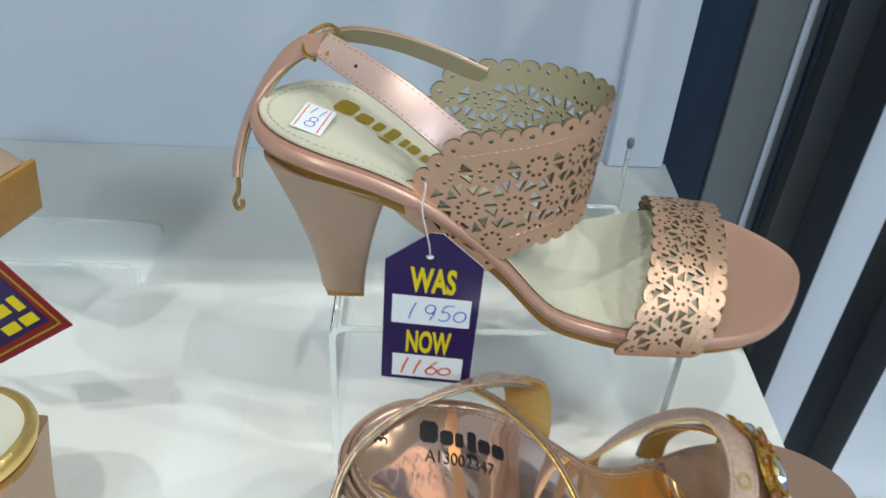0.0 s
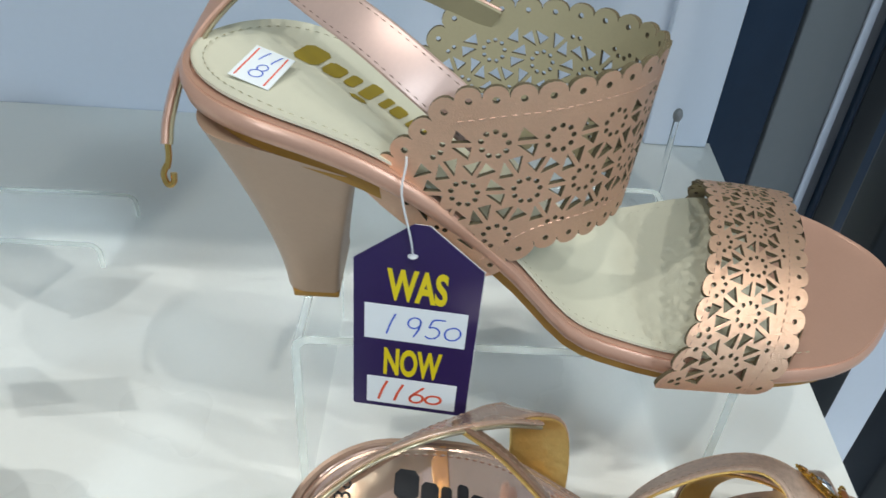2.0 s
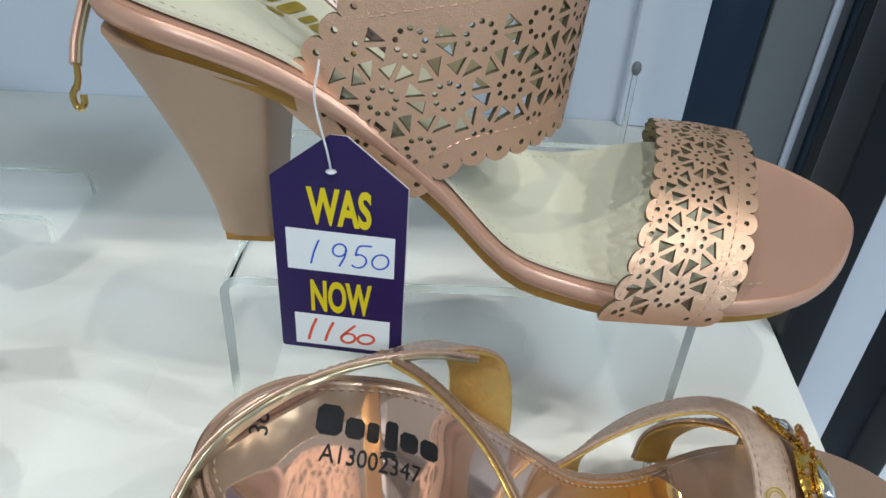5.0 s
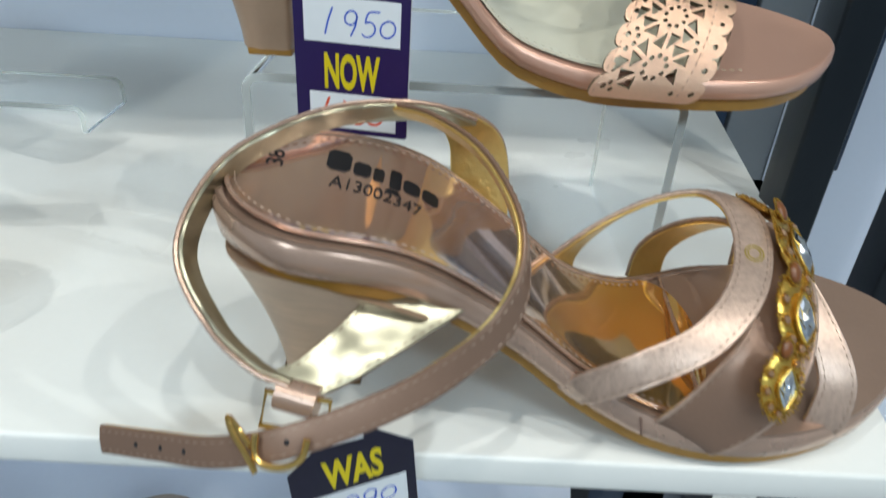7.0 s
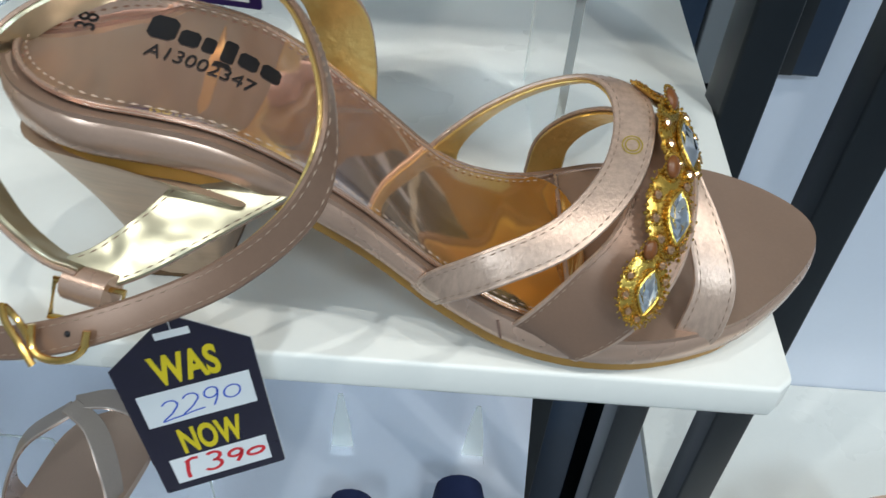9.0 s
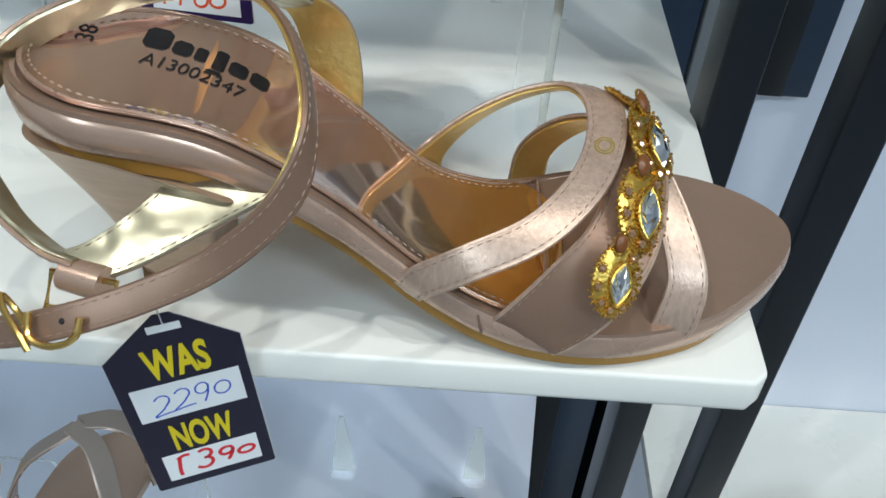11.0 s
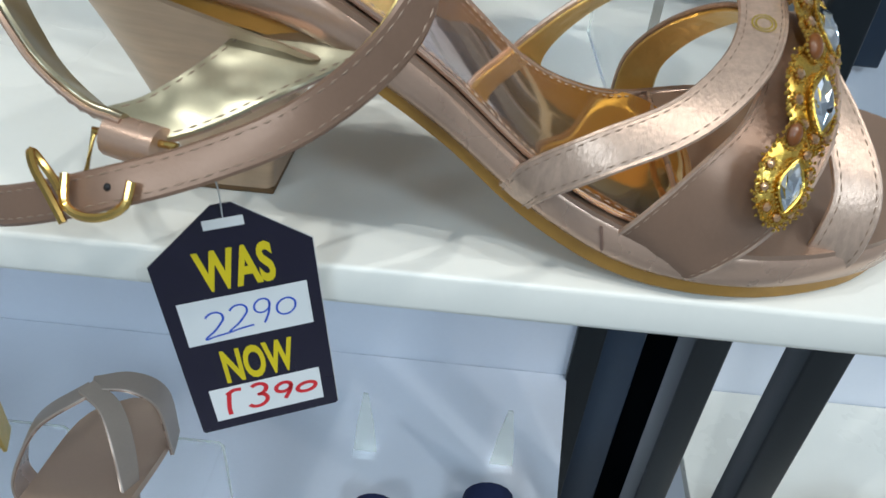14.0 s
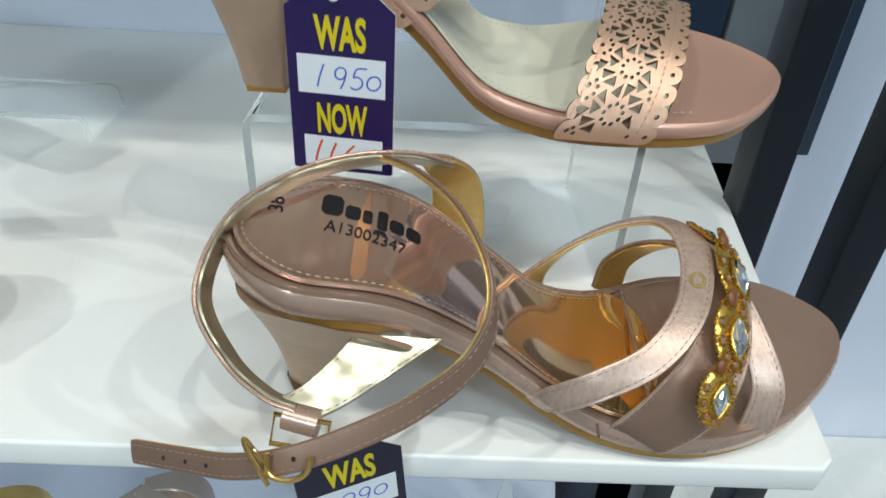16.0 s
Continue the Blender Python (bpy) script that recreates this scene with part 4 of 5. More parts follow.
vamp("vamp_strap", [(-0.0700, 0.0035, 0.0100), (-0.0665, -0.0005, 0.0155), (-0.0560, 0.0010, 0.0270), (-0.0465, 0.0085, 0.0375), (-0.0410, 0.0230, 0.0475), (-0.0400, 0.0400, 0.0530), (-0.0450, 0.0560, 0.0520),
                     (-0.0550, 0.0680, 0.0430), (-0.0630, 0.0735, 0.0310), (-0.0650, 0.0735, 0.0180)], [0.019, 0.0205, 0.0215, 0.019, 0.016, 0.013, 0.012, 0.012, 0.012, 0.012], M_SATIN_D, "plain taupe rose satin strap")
vamp("toe_band", [(-0.0285, 0.0075, 0.0090), (-0.0270, 0.0060, 0.0170), (-0.0255, 0.0110, 0.0280), (-0.0300, 0.0230, 0.0400), (-0.0365, 0.0380, 0.0505), (-0.0370, 0.0540, 0.0520), (-0.0320, 0.0690, 0.0430), (-0.0270, 0.0780, 0.0280), (-0.0260, 0.0785, 0.0140)],
     [0.0115, 0.0115, 0.0105, 0.0095, 0.009, 0.009, 0.010, 0.011, 0.011], M_SATIN_L, "narrow pale rose satin toe band")
v1 = vamp("vamp_strap", [(-0.1010, 0.0065, 0.0210), (-0.0975, 0.0012, 0.0280), (-0.0860, -0.0012, 0.0365), (-0.0690, 0.0035, 0.0440), (-0.0565, 0.0155, 0.0515), (-0.0500, 0.0320, 0.0570), (-0.0500, 0.0470, 0.0610), (-0.0580, 0.0565, 0.0615),
                          (-0.0720, 0.0590, 0.0570), (-0.0870, 0.0580, 0.0480), (-0.0985, 0.0560, 0.0360), (-0.1010, 0.0555, 0.0250)], [0.0086, 0.0088, 0.0090, 0.0092, 0.0098, 0.0103, 0.011, 0.011, 0.011, 0.011, 0.011, 0.011], M_SATIN_L, "worn pale rose satin strap with a small rubbed ring")
i = 26
m_ring = frame_of(v1.c[i] + v1.n[i] * 0.0017, v1.a[i], v1.t[i])
bm = bmesh.new()
for r0 in (0.0034, 0.0024):
    a, b = circle(0, 0, r0, 20), circle(0, 0, r0 - 0.0004, 20)
    A = [bm.verts.new(m_ring @ Vector((x * 0.8, y, 0))) for x, y in a]
    B = [bm.verts.new(m_ring @ Vector((x * 0.8, y, 0))) for x, y in b]
    for j in range(20):
        bm.faces.new((A[j], A[(j + 1) % 20], B[(j + 1) % 20], B[j]))
part("rubbed_ring", bm, M_GPRINT, sandal_b, "small rubbed ring mark on the strap", smooth=False)


def brooch(p, nrm, along, s, with_drop=True):
    """A cast setting: beaded plate, marquise crystal, petal stones and a drop cabochon."""
    z = Vector(nrm).normalized()
    y = Vector(along)
    y = (y - z * y.dot(z)).normalized()
    x = y.cross(z)
    m3 = Matrix((x, y, z)).transposed()
    p = Vector(p)
    def at(u, v, h):
        return p + m3 @ Vector((u * s, v * s, h * s))

    def beads(bm, cu, cv, ru, rv, n, r, h, wild=0.0):
        for k in range(n):
            a = 2 * math.pi * k / n
            q = 1 + wild * rnd.uniform(-1, 1)
            ball(bm, at(cu + ru * q * math.cos(a), cv + rv * q * math.sin(a), h + wild * 0.004 * rnd.uniform(-1, 1)), (r * s * rnd.uniform(0.8, 1.2),) * 3, None, 6, 4)

    rnd = random.Random(int(1e5 * p.y) + 7)
    bm = ball(bmesh.new(), p, (0.0078 * s, 0.0112 * s, 0.0012 * s), m3, 20, 8)
    beads(bm, 0, 0, 0.0078, 0.0112, 42, 0.00055, 0.0002, 0.05)
    beads(bm, 0, 0, 0.0086, 0.0120, 34, 0.00045, 0.0004, 0.06)
    beads(bm, 0.0012, -0.0010, 0.0041, 0.0070, 34, 0.00040, 0.0020)
    stones = []
    for k in range(10):
        a = 2 * math.pi * (k + 0.5) / 10
        if with_drop and 1.2 < a < 2.2:
            continue
        u, v = 0.0062 * math.cos(a), 0.0092 * math.sin(a)
        stones.append((u, v))
        beads(bm, u, v, 0.0016, 0.0016, 10, 0.00036, 0.0012, 0.06)
    if with_drop:
        beads(bm, -0.0015, 0.0112, 0.0028, 0.0036, 20, 0.00040, 0.0012, 0.03)
    plate = part("brooch", bm, M_BROOCH, sandal_b, "beaded gold brooch set with stones")
    part("bezel", tube([at(0.0012 + 0.0036 * math.copysign(1 - abs(math.sin(a)) ** 1.7, math.cos(a)), -0.0010 + 0.0068 * math.sin(a), 0.0018) for a in (2 * math.pi * (k + 0.5) / 28 for k in range(28))], 0.00042 * s, k=6, closed=True, smooth_path=False), M_BROOCH, plate)
    rings = []
    for w, hgt in ((1.0, 0.0006), (1.0, 0.0018), (0.78, 0.0026), (0.42, 0.0034)):
        ring = []
        for k in range(12):
            a = 2 * math.pi * (k + 0.5 * (hgt > 0.002)) / 12
            yy = math.sin(a)
            xx = math.copysign(1 - abs(yy) ** 1.7, math.cos(a))
            ring.append(at(0.0012 + 0.0034 * w * xx, -0.0010 + 0.0065 * w * yy, hgt + (rnd.uniform(-0.0005, 0.0005) if hgt > 0.002 else 0)))
        rings.append(ring)
    part("crystal", sweep(rings), M_CRYSTAL, plate, "faceted clear marquise crystal", smooth=False)
    for u, v in stones:
        part("petal_stone", ball(bmesh.new(), at(u, v, 0.0013), (0.00125 * s, 0.00125 * s, 0.0008 * s), m3, 7, 5), M_PEACH, plate, smooth=False)
    if with_drop:
        part("drop_stone", ball(bmesh.new(), at(-0.0015, 0.0112, 0.0012), (0.0022 * s, 0.0030 * s, 0.0012 * s), m3, 12, 8), M_ORANGE, plate, "orange brown drop cabochon")
    return plate


brooch((-0.0485, -0.0020, 0.0350), (0.30, -0.86, 0.50), (0.16, 0.42, 0.78), 0.83)
brooch((-0.0415, 0.0140, 0.0465), (0.52, -0.62, 0.66), (0.10, 0.66, 0.62), 1.04)
brooch((-0.0375, 0.0335, 0.0560), (0.66, -0.36, 0.75), (-0.16, 0.86, 0.42), 1.10)
brooch((-0.0425, 0.0510, 0.0600), (0.62, 0.30, 0.80), (-0.20, 0.90, -0.25), 0.75, False)

# ankle strap: a loop standing round the heel, its free end hanging over the shelf edge
AX = Vector((-0.165, -0.70, 0.69))
ctr = Vector((-0.162, -0.004, 0.068))


def radial(p):
    r = Vector(p) - ctr
    return tuple((r - AX * r.dot(AX) / AX.dot(AX)).normalized())


loop_pts = [(-0.1735, -0.0195, 0.0425), (-0.1820, -0.0175, 0.0450), (-0.1925, -0.0125, 0.0530), (-0.2005, -0.0040, 0.0680), (-0.1965, 0.0150, 0.0790), (-0.1845, 0.0280, 0.0850), (-0.1670, 0.0380, 0.0885), (-0.1480, 0.0480, 0.0865), (-0.1370, 0.0545, 0.0815)]
r1 = Ribbon(loop_pts, [0.010, 0.009, 0.0085, 0.0085, 0.0085, 0.0090, 0.0110, 0.0150, 0.0180], [radial(p) for p in loop_pts], 60)
a1 = part("ankle_strap", r1.mesh(0.0, 0.0012), M_SATIN, sandal_b, "satin ankle strap curling round the heel")
part("strap_lining", r1.mesh(-0.0012, -0.00005, 0.0002), M_SILVER, a1, "pale gold foil lining")
part("strap_stitching", r1.stitches(0.0013), M_THREAD, a1, kind="stuff")
free_pts = [(-0.1560, 0.0440, 0.0885), (-0.1430, 0.0300, 0.0905), (-0.1300, 0.0110, 0.0880), (-0.1225, -0.0090, 0.0785), (-0.1255, -0.0195, 0.0645), (-0.1400, -0.0240, 0.0500), (-0.1570, -0.0290, 0.0420), (-0.1740, -0.0330, 0.0370), (-0.1900, -0.0310, 0.0310), (-0.2060, -0.0240, 0.0245), (-0.2240, -0.0160, 0.0175)]
outs = [radial(p) for p in free_pts[:4]] + [(0.35, -0.8, 0.05), (0.12, -0.85, 0.40), (0.0, -0.82, 0.55), (-0.05, -0.82, 0.55), (-0.15, -0.82, 0.5), (-0.25, -0.85, 0.45), (-0.25, -0.85, 0.45)]
r2 = Ribbon(free_pts, [0.0070, 0.0070, 0.0070, 0.0072, 0.0074, 0.0074, 0.0074, 0.0074, 0.0074, 0.0074, 0.0074], outs, 90)
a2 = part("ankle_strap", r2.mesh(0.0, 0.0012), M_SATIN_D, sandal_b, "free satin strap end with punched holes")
part("strap_lining", r2.mesh(-0.0010, -0.00005, 0.0002), M_GOLDFOIL, a2, "gold foil lining")
part("strap_stitching", r2.stitches(0.0013), M_THREAD, a2, kind="stuff")
for k in (62, 76, 80, 84):
    bm = ball(bmesh.new(), r2.c[k] + r2.n[k] * 0.0011, (0.0008, 0.0008, 0.0008))
    part("strap_hole", bm, M_BLACK, a2)
flap = Strip([(-0.1530, 0.0090, 0.0575), (-0.1545, 0.0045, 0.0575), (-0.1640, -0.0065, 0.0505), (-0.1725, -0.0145, 0.0460), (-0.1780, -0.0180, 0.0448)],
             [(-0.1330, 0.0050, 0.0510), (-0.1335, 0.0000, 0.0520), (-0.1480, -0.0105, 0.0470), (-0.1600, -0.0180, 0.0425), (-0.1690, -0.0228, 0.0405)])
if flap.n[10].y > 0:
    flap.n = [-v for v in flap.n]
f1 = part("side_flap", flap.mesh(0.0, 0.0009), M_SILVER, sandal_b, "crinkled pale gold foil inner side of the strap flap")
part("flap_back", flap.mesh(-0.0011, -0.00005), M_SATIN, f1)
part("flap_stitching", flap.stitches(0.001), M_THREAD, f1, kind="stuff")
flap = Ribbon([(-0.1290, 0.0530, 0.0480), (-0.1290, 0.0560, 0.0620), (-0.1310, 0.0575, 0.0740), (-0.1375, 0.0545, 0.0825), (-0.1450, 0.0490, 0.0860)], [0.0190, 0.0185, 0.0170, 0.0140, 0.0110],
              [(0.1, 0.95, 0.1), (0.1, 0.95, 0.1), (0.1, 0.9, 0.35), (0.0, 0.6, 0.8), (-0.1, 0.5, 0.9)])
f2 = part("side_flap", flap.mesh(0.0, 0.0012), M_SATIN, sandal_b, "satin flap on the far side with gold foil lining")
part("flap_lining", flap.mesh(-0.0010, -0.00005), M_GOLDFOIL, f2)
# buckle: satin keeper, square frame, round frame and prong
keeper = part("strap_keeper", tube([(-0.1765, -0.0215, 0.0415), (-0.1720, -0.0225, 0.0410), (-0.1670, -0.0235, 0.0405)], 0.0040, 10, 14), M_SATIN, sandal_b, "folded satin keeper loop")
fr = frame_of((-0.1720, -0.0255, 0.0385), (1.0, -0.14, -0.03), (0.10, 0.55, 0.80))
part("buckle_frame", tube([fr @ Vector((x, y, 0)) for x, y in ((-0.0078, 0.0042), (-0.0078, -0.0038), (0.0078, -0.0038), (0.0078, 0.0042))], 0.0008, 12, 8, closed=True, smooth_path=False), M_GOLD, sandal_b, "square gold buckle frame")
fr = frame_of((-0.1730, -0.0345, 0.0372), (1.0, 0.03, 0.18), (-0.12, 0.55, 0.80)) @ Matrix.Scale(0.8, 4)
part("buckle_frame", tube([fr @ Vector((x, y, 0.0018)) for x, y in [(-0.0068, 0.0048), (-0.0074, 0.0008)] + arc(-0.0005, -0.0005, 0.0070, 0.0044, 190, 350, 12) + [(0.0074, 0.0020)]], 0.0008, 40, 8), M_GOLD, sandal_b, "rounded gold buckle frame")
part("buckle_prong", tube([fr @ Vector(p) for p in ((-0.0075, -0.0055, 0.0025), (-0.0098, 0.0005, 0.0032), (-0.0128, 0.0062, 0.0028), (-0.0142, 0.0100, 0.001), (-0.0118, 0.0050, -0.001), (-0.0085, 0.0010, 0.001))], 0.00075, 24, 7), M_GOLD, sandal_b, "gold buckle prong")


# ---- price tags ----
def price_tag(origin, right, up, w, h, card, was, now, base, label, ink_now, now_text, dy=0.0):
    """A house-shaped sale tag: card, two printed words, two white fields with handwriting."""
    m = frame_of(origin, right, up)
    root = thing("price_tag", base, label, "price tag", "price tags")
    body = [(0, 0), (0, -h + 0.0006), (0.0006, -h), (w - 0.0006, -h), (w, -h + 0.0006), (w, 0), (w * 0.56, 0.0125), (w * 0.44, 0.0125)]
    q = m @ pose(0, dy, 0)
    part("card", slab(body, m, -0.0004, 0), card, root, smooth=False)
    part("card_back", slab([(x + 0.00022, y) for x, y in body], m, -0.0006, -0.00041), M_CARD, root, "white raw card edge", smooth=False)
    lettering("word_was", "WAS", q @ pose(w * 0.26, -0.0130, 0), 0.0112, w * 0.48, M_YELLOW, root, bold=0.035)
    f1 = part("price_field", slab(rect(w * 0.09, w * 0.92, -0.0278, -0.0148), q, 0.00002, 0.0001), M_LABEL, root, smooth=False)
    handwriting("old_price", was, q @ pose(w * (0.25 if was == "1950" else 0.20), -0.0255 if was != "2290" else -0.0266, 0), 0.0080, 0.0055, 0.0005, M_BLUE, f1, slope=0.0 if was == "1950" else 0.16, label="blue handwritten old price")
    lettering("word_now", "NOW", q @ pose(w * 0.26, -0.0420, 0), 0.0112, w * 0.49, M_YELLOW, root, bold=0.035)
    f2 = part("price_field", slab(rect(w * 0.12, w * 0.90, -0.0545, -0.0432), q, 0.00002, 0.0001), M_LABEL, root, smooth=False)
    handwriting("new_price", now_text, q @ pose(w * 0.20, -0.0530, 0), 0.0085, 0.0048 if now_text == "1160" else 0.0058, 0.0008 if now_text == "1160" else 0.0011, ink_now, f2, slope=0.02 if now_text == "1160" else 0.12, label="red handwritten sale price", drops=(1.0, 0.9, 0.85, 0.7) if now_text == "1160" else (1.1, 1.0, 0.75, 0.6))
    return root, m


tag_a, m_a = price_tag((-0.1862, 0.0625, 0.1290), (0.0342, -0.0035, -0.0006), (-0.001, -0.0022, 0.056), 0.0344, 0.0562, M_TAG, "1950", "1160", (-0.17, 0.062, 0.137),
                       "dark purple sale tag with yellow WAS and NOW print", M_ORED, "1160")
part("hole_rivet", ball(bmesh.new(), m_a @ Vector((0.0155, 0.0030, 0.0003)), (0.0014, 0.0014, 0.0006), None, 10, 6), M_NYLON, tag_a, "clear plastic rivet in the tag hole")
part("tag_thread", tube([m_a @ Vector((0.0155, 0.0032, 0.0004)), m_a @ Vector((0.0148, 0.009, 0.0012)), (-0.1742, 0.0615, 0.1490), (-0.1735, 0.0640, 0.1555), (-0.1735, 0.0665, 0.1570)], 0.00030, 20, 6), M_NYLON, tag_a, "thin clear nylon thread")
tag_b, m_b = price_tag((-0.1772, -0.0185, 0.0088), (0.0322, 0.0123, 0.0031), (-0.0035, -0.0011, 0.0532), 0.0346, 0.0542, M_TAGB, "2290", "1390", (-0.16, -0.012, 0.02),
                       "black sale tag with yellow WAS and NOW over the shelf edge", M_RED, "r390", 0.0036)
part("tag_slot", slab(rect(0.0128, 0.0212, 0.0068, 0.0092), m_b, 0.00002, 0.0001), M_LABEL, tag_b, "pale hanging slot of the tag", smooth=False)
part("tag_thread", tube([m_b @ Vector((0.0172, 0.0095, 0.0002)), (-0.1600, -0.0180, 0.0300), (-0.1590, -0.0235, 0.0400)], 0.00018, 14, 6), M_NYLON, tag_b, "thin clear nylon thread")


# ---- clear acrylic risers ----
def riser(x0, x1, y0, y1, ground, top, label, t=0.0028, edges=True):
    """A bent sheet of clear acrylic: top plate and two side legs, with polished edges."""
    root = thing("acrylic_riser", ((x0 + x1) / 2, (y0 + y1) / 2, ground), label, "display riser", "acrylic risers")
    r = 0.006
    outer = [(x0, ground), (x0, top - r)] + [(x0 + r - r * math.cos(radians(a)), top - r + r * math.sin(radians(a))) for a in (20, 45, 70)] + [(x0 + r, top), (x1 - r, top)]
    outer += [(x1 - r + r * math.sin(radians(a)), top - r + r * math.cos(radians(a))) for a in (20, 45, 70)] + [(x1, top - r), (x1, ground)]
    q = r - t
    inner = [(x1 - t, ground), (x1 - t, top - r)] + [(x1 - r + q * math.sin(radians(a)), top - r + q * math.cos(radians(a))) for a in (70, 45, 20)] + [(x1 - r, top - t), (x0 + r, top - t)]
    inner += [(x0 + r - q * math.cos(radians(a)), top - r + q * math.sin(radians(a))) for a in (70, 45, 20)] + [(x0 + t, top - r), (x0 + t, ground)]
    n = len(outer)
    for name, a, b, material in (("bent_sheet", y0 + 0.0006, y1 - 0.0006, M_ACRYLIC), ("polished_edge", y0, y0 + 0.0005, M_ACRYEDGE), ("polished_edge", y1 - 0.0005, y1, M_ACRYEDGE)):
        if name == "polished_edge" and not edges:
            continue
        rings = []
        for i in range(n):
            (ox, oz), (ix, iz) = outer[i], inner[n - 1 - i]
            rings.append([Vector((ox, a, oz)), Vector((ox, b, oz)), Vector((ix, b, iz)), Vector((ix, a, iz))])
        ob = part(name, sweep(rings), material, root, "" if name == "bent_sheet" else "pale yellowed cut edge")
        ob.visible_shadow = False
    return root


riser(-0.2085, -0.0600, 0.0800, 0.190, 0.0002, RISER, "clear acrylic riser under the lace sandal")

stake = thing("acrylic_stand", (-0.057, 0.206, 0.0), "thin clear acrylic stake with a small knob behind the riser", "display stand")
for nm, bm, mt in (("stake", box(-0.0581, -0.0559, 0.2048, 0.2072, 0.0002, 0.112, 0.0005), M_ACRYLIC), ("knob", ball(bmesh.new(), (-0.057, 0.206, 0.1145), (0.0022, 0.0022, 0.0032), None, 12, 8), M_GREY)):
    part(nm, bm, mt, stake).visible_shadow = False


# ---- neighbours on the same shelf ----
riser(-0.500, -0.339, 0.222, 0.275, 0.0002, 0.016, "low clear acrylic riser under a nude sandal")


def plain_heel(base, m, label):
    """A nude shoe lying over its riser: the tapering heel with its darker tip and a stub of the sole."""
    root = thing("court_shoe", base, label, "shoe")
    rings = []
    for k in range(9):
        f = k / 8
        w, d = 0.022 - 0.006 * f, 0.020 - 0.005 * f
        ring = []
        for i in range(20):
            a = 2 * math.pi * i / 20
            c, s = math.cos(a), math.sin(a)
            ring.append(m @ Vector((-0.07 * (1 - f), w * math.copysign(abs(c) ** 0.55, c) + 0.01 * (1 - f) ** 2, d * math.copysign(abs(s) ** 0.55, s))))
        rings.append(ring)
    part("heel_block", sweep(rings), M_HEEL_A, root, "nude tapering heel")
    bm = prism([(0, -0.0155), (0.0025, -0.0155), (0.0025, 0.0155), (0, 0.0155)], -0.0145, 0.0145, 0.0008)
    bmesh.ops.transform(bm, matrix=m, verts=bm.verts)
    part("heel_tip", bm, M_AMBER, root, "brown heel tip")
    bm = box(-0.20, -0.068, -0.028, 0.034, -0.026, -0.012, 0.006, 3)
    bmesh.ops.transform(bm, matrix=m, verts=bm.verts)
    part("sole", bm, M_NUDE, root)
    return root


plain_heel((-0.40, 0.165, 0.03), frame_of((-0.360, 0.152, 0.098), (0.93, -0.30, -0.22), (0.25, 0.9, 0.1)), "nude shoe with a tapering heel resting on a clear riser")

# red promotional tag hanging from the neighbour
tag_r = thing("hang_tag", (-0.33, 0.09, 0.10), "dark red square hang tag with gold line and blue yellow print", "price tag")
m_red = frame_of((-0.3125, 0.0895, 0.0755), (-0.80, 0.10, -0.55), (-0.55, 0.02, 0.84))
part("card", slab(rect(0, 0.045, 0, 0.045), m_red, -0.0005, 0), M_REDCARD, tag_r, smooth=False)
for x0, x1, y0, y1 in ((0.003, 0.042, 0.003, 0.0038), (0.003, 0.0038, 0.003, 0.042)):
    part("gold_line", slab(rect(x0, x1, y0, y1), m_red, -0.0008, -0.00052), M_GPRINT, tag_r, smooth=False)
    part("gold_line", slab(rect(x0, x1, y0, y1), m_red, 0.00002, 0.0003), M_GPRINT, tag_r, smooth=False)
pf = part("print_field", slab(rect(0.0065, 0.039, 0.0065, 0.039), m_red, -0.0008, -0.00052), M_TAG, tag_r, "blue printed field", smooth=False)
for x0, x1, y0, y1 in ((0.009, 0.017, 0.009, 0.0135), (0.0195, 0.028, 0.009, 0.0135), (0.009, 0.0135, 0.016, 0.023), (0.0165, 0.026, 0.017, 0.022)):
    part("printed_block", slab(rect(x0, x1, y0, y1), m_red, -0.0011, -0.00082), M_YELLOW, pf, smooth=False)
part("tag_cord", tube([m_red @ Vector((0.040, 0.040, 0)), (-0.345, 0.115, 0.135), (-0.36, 0.14, 0.10)], 0.0003, 12, 6), M_NYLON, tag_r)

# cream insole sandal in front of it
bed_c = Footbed([(-0.46, 0.0, 0.06, 0.012), (-0.42, -0.004, 0.062, 0.012), (-0.38, 0.0, 0.062, 0.030), (-0.35, 0.006, 0.062, 0.062), (-0.3075, 0.010, 0.060, 0.070)], -0.46, -0.3075, 0.04, 0.028, 0.012, 0.0)
sandal_c = thing("sandal", (-0.38, 0.03, 0.0), "cream insole sandal with a gold piped rim", "sandal")
part("insole", bed_c.bed(), M_CREAM, sandal_c, "cream padded insole")
part("midsole_rim", bed_c.band(RIM), M_GOLDFOIL, sandal_c, "gold piped rim")
part("outsole", bed_c.underside(0.0012, -0.0085, -0.0118), M_AMBER, sandal_c)
part("heel_block", block_heel(bed_c, (-0.345, -0.311, 0.014, 0.056), (-0.338, -0.316, 0.022, 0.048), 0.0005, 0.0105), M_HEEL_A, sandal_c, "nude block heel")


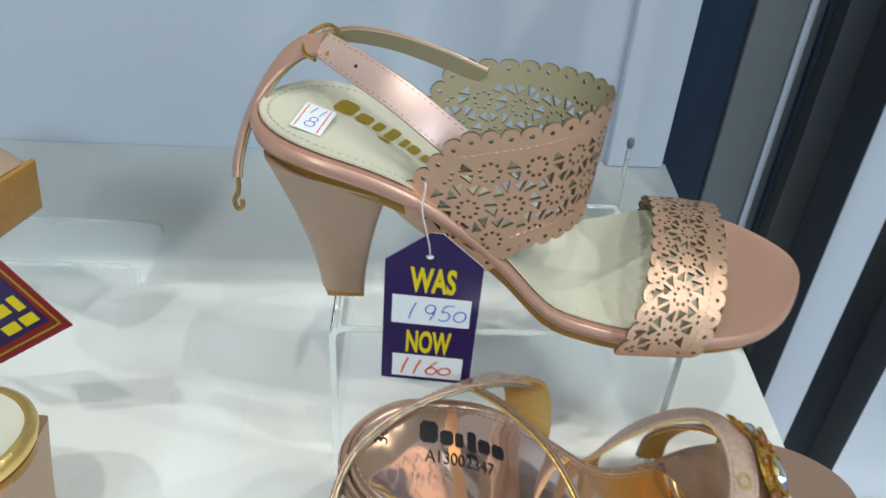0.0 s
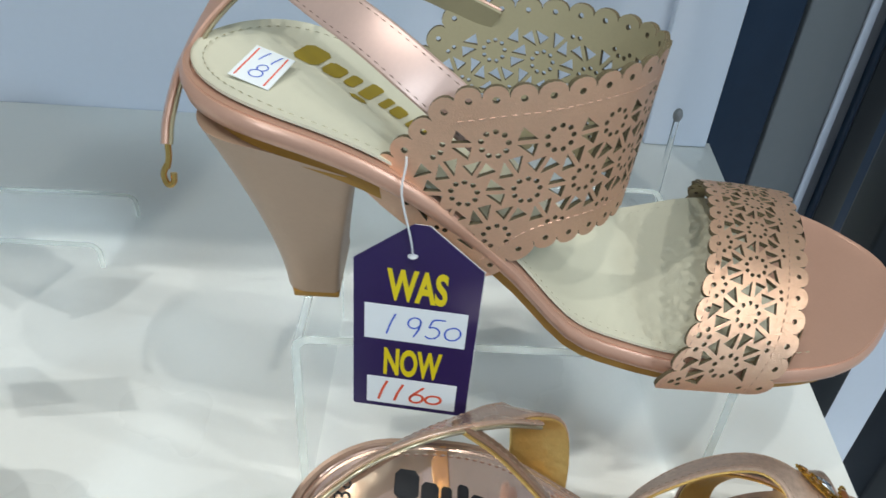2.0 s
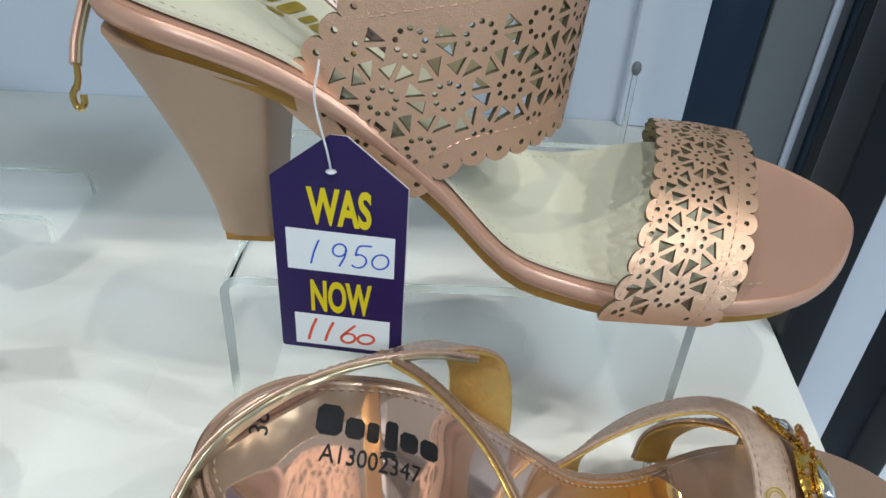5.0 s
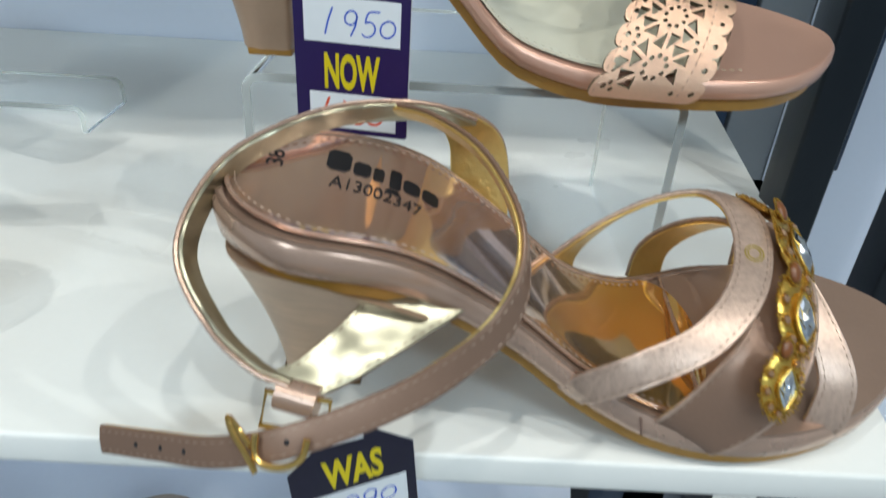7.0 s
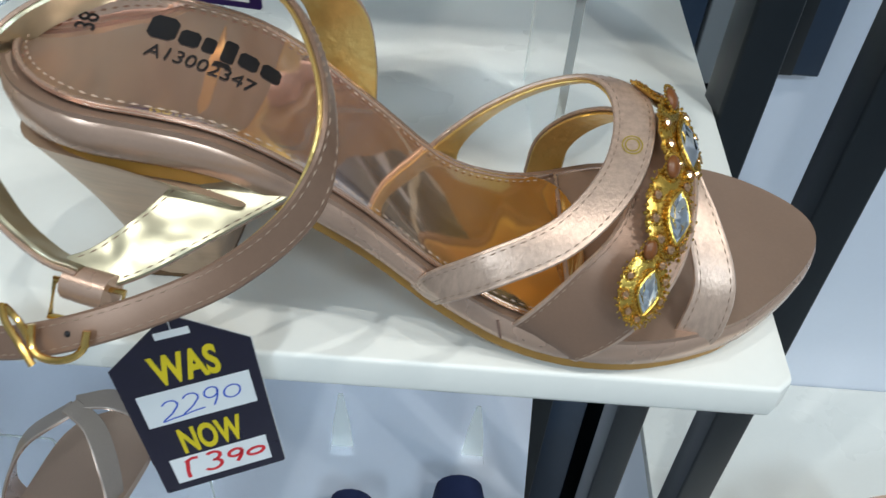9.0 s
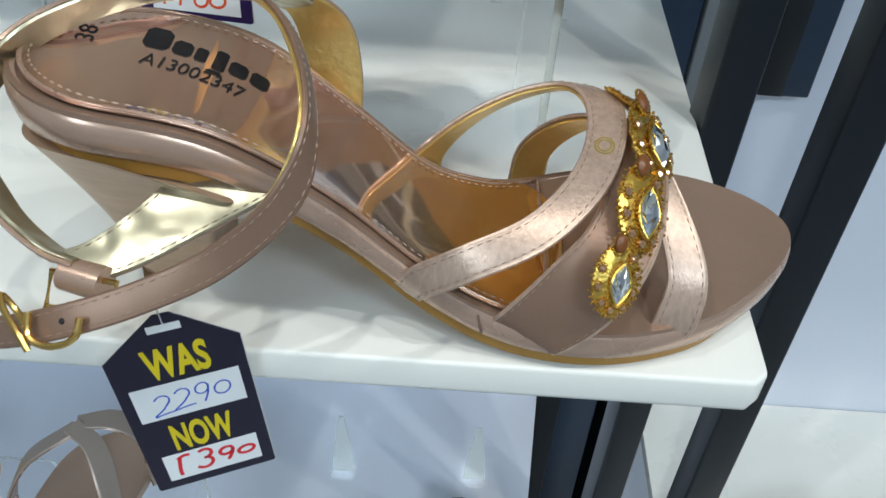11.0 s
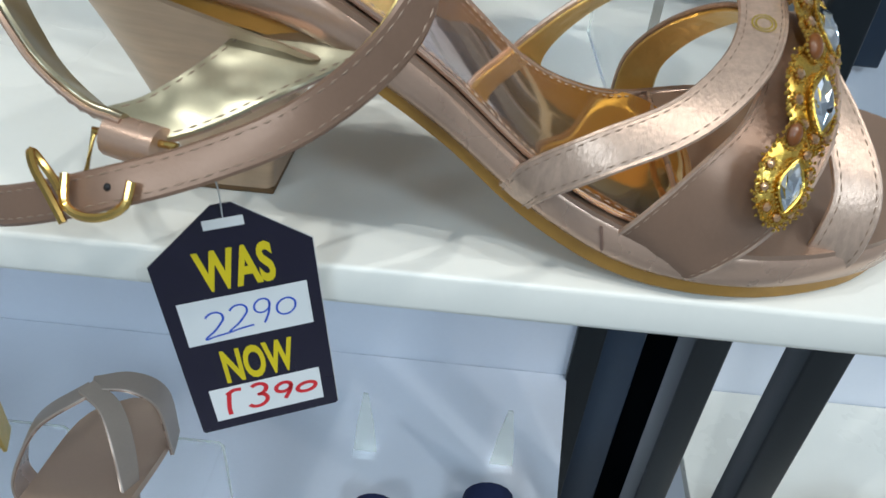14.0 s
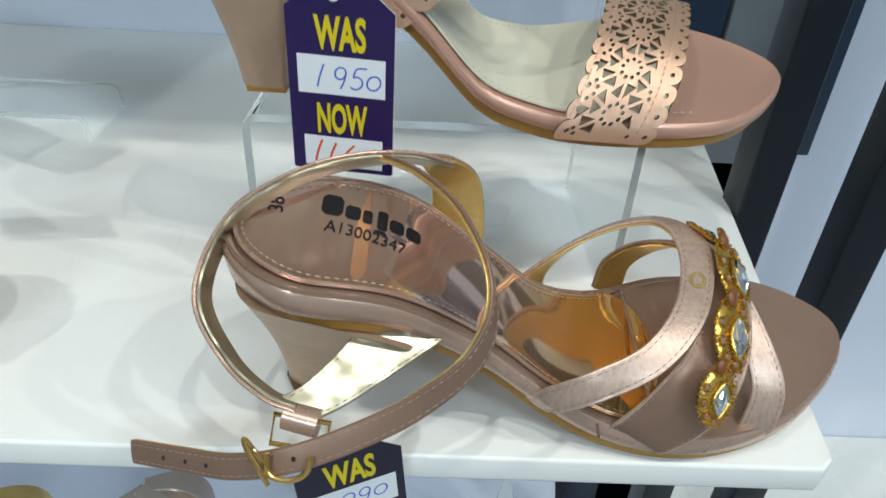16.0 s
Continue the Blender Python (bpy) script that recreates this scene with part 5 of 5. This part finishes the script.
# ---- goods on the lower shelf ----
def strappy(base, yaw, label, sole, strap_m, lining):
    """A nude sandal seen from its open heel: upright bed, two bands meeting over it and a heel strap."""
    root = thing("sandal", base, label, "sandal", "lower shelf sandals")
    m = pose(*base, 0, 0, yaw)
    bm = bmesh.new()
    rows = []
    for h in (0.0, 0.006):
        g = []
        for i in range(25):
            f = i / 24
            y = -0.10 + 0.20 * f
            w = (0.026 + 0.014 * f) * max(0.02, 1 - abs(2 * f - 1) ** 5) ** 0.5
            z = 0.075 * (1 - f) ** 1.4 + 0.012 + h
            g.append([bm.verts.new(m @ Vector((w * (-1 + 2 * j / 8), y, z))) for j in range(9)])
        rows.append(g)
    for g, flip in ((rows[0], 1), (rows[1], 0)):
        for a, b in zip(g, g[1:]):
            for j in range(8):
                q = (a[j], b[j], b[j + 1], a[j + 1])
                bm.faces.new(q if flip else q[::-1])
    for j in (0, 8):
        for i in range(24):
            bm.faces.new((rows[0][i][j], rows[0][i + 1][j], rows[1][i + 1][j], rows[1][i][j]))
    part("insole", bm, sole, root, "peach insole")
    bands = (([(-0.040, 0.012, 0.020), (-0.045, 0.018, 0.042), (-0.034, 0.034, 0.068), (-0.004, 0.048, 0.084)], [0.024, 0.022, 0.018, 0.013]),
             ([(-0.006, 0.049, 0.0855), (0.012, 0.036, 0.078), (0.024, 0.014, 0.056), (0.031, -0.010, 0.026)], [0.012, 0.014, 0.015, 0.016]),
             ([(-0.004, 0.053, 0.0835), (0.018, 0.058, 0.080), (0.034, 0.060, 0.062), (0.038, 0.056, 0.022)], [0.013, 0.018, 0.022, 0.024]))
    for pts, widths in bands:
        r = Ribbon([m @ Vector(p) for p in pts], widths, [tuple(m.to_3x3() @ Vector((p[0], 0.004, p[2] - 0.02))) for p in pts], 30)
        s = part("vamp_strap", r.mesh(0.0, 0.0015), strap_m, root, "pearly nude strap")
        part("strap_lining", r.mesh(-0.001, -0.00005), lining, s)
    bm = prism([(-0.018, -0.10), (0.018, -0.10), (0.016, -0.065), (-0.016, -0.065)], 0.0, 0.072, 0.002)
    bmesh.ops.transform(bm, matrix=m, verts=bm.verts)
    part("heel_block", bm, M_HEEL_A, root)
    return root


LOW = -0.46
riser(-0.385, -0.270, 0.010, 0.200, LOW + 0.0002, -0.335, "clear acrylic riser on the lower shelf")
strappy((-0.327, 0.118, -0.334), 6, "nude pearl sandal with crossing vamp straps on a clear riser", M_PEACHSOLE, M_NUDE, M_SATIN)
riser(-0.495, -0.388, 0.005, 0.200, LOW + 0.0002, -0.335, "clear acrylic riser on the lower shelf")
strappy((-0.425, 0.100, -0.334), 20, "nude sandal with gold foil straps on a clear riser", M_PEACHSOLE, M_GOLDFOIL, M_GOLDFOIL)


def suede_shoe(base, label, s=1.0):
    """A dark suede shoe with a gathered bow on its throat."""
    root = thing("suede_shoe", base, label, "shoe", "suede shoes")
    b = Vector(base)
    rings = []
    for k in range(13):
        f = k / 12
        w = 0.036 * s * max(0.03, math.sin(math.pi * (0.08 + f * 0.72))) ** 0.5
        h = 0.055 * s * (0.5 + 0.5 * f)
        ring = []
        for i in range(16):
            a = 2 * math.pi * i / 16
            ring.append(b + Vector((w * math.cos(a), -0.09 * s + 0.18 * s * f, max(0.0, h * 0.5 + h * 0.5 * math.sin(a)))))
        rings.append(ring)
    part("upper", sweep(rings), M_NAVYSUEDE, root)
    for k, (dx, dz, rr) in enumerate(((-0.016, 0.060, 0.016), (0.016, 0.062, 0.016), (0.0, 0.062, 0.008), (-0.007, 0.068, 0.009), (0.010, 0.069, 0.008))):
        bm = ball(bmesh.new(), b + Vector((dx, 0.02, dz)) * s, (rr * s, 0.010 * s, 0.6 * rr * s), None, 12, 8)
        for v in bm.verts:
            v.co += 0.0016 * noise.noise_vector(v.co * 160)
        part("bow", bm, M_NAVYSUEDE, root, "gathered suede bow")
    return root


suede_shoe((-0.158, 0.165, LOW + 0.001), "dark navy suede shoe with a bow on the lower shelf", 0.70)
suede_shoe((-0.060, 0.175, LOW + 0.001), "dark navy suede shoe with a ruffled bow on the lower shelf", 0.80)


def price_spike(x, y, ground, h, label):
    """A slim clear acrylic blade on a small foot."""
    root = thing("acrylic_stand", (x, y, ground), label, "display stand", "acrylic blades")
    a = part("blade", sweep([[Vector((x - w, y - 0.0012, z)), Vector((x + w, y - 0.0012, z)), Vector((x + w, y + 0.0012, z)), Vector((x - w, y + 0.0012, z))] for w, z in ((0.011, ground + 0.002), (0.008, ground + h * 0.5), (0.0022, ground + h))]), M_ACRYEDGE, root, "clear tapering blade")
    b = part("foot", box(x - 0.012, x + 0.012, y - 0.010, y + 0.010, ground + 0.0002, ground + 0.0022, 0.0006), M_ACRYLIC, root)
    a.visible_shadow = b.visible_shadow = False


price_spike(-0.178, 0.30, LOW, 0.082, "clear acrylic blade stand on the lower shelf")
price_spike(-0.046, 0.30, LOW, 0.078, "clear acrylic blade stand on the lower shelf")
strappy((0.245, 0.19, LOW + 0.0125), 100, "nude strappy sandal on the next rack's lower shelf", M_PEACHSOLE, M_NUDE, M_GOLDFOIL)
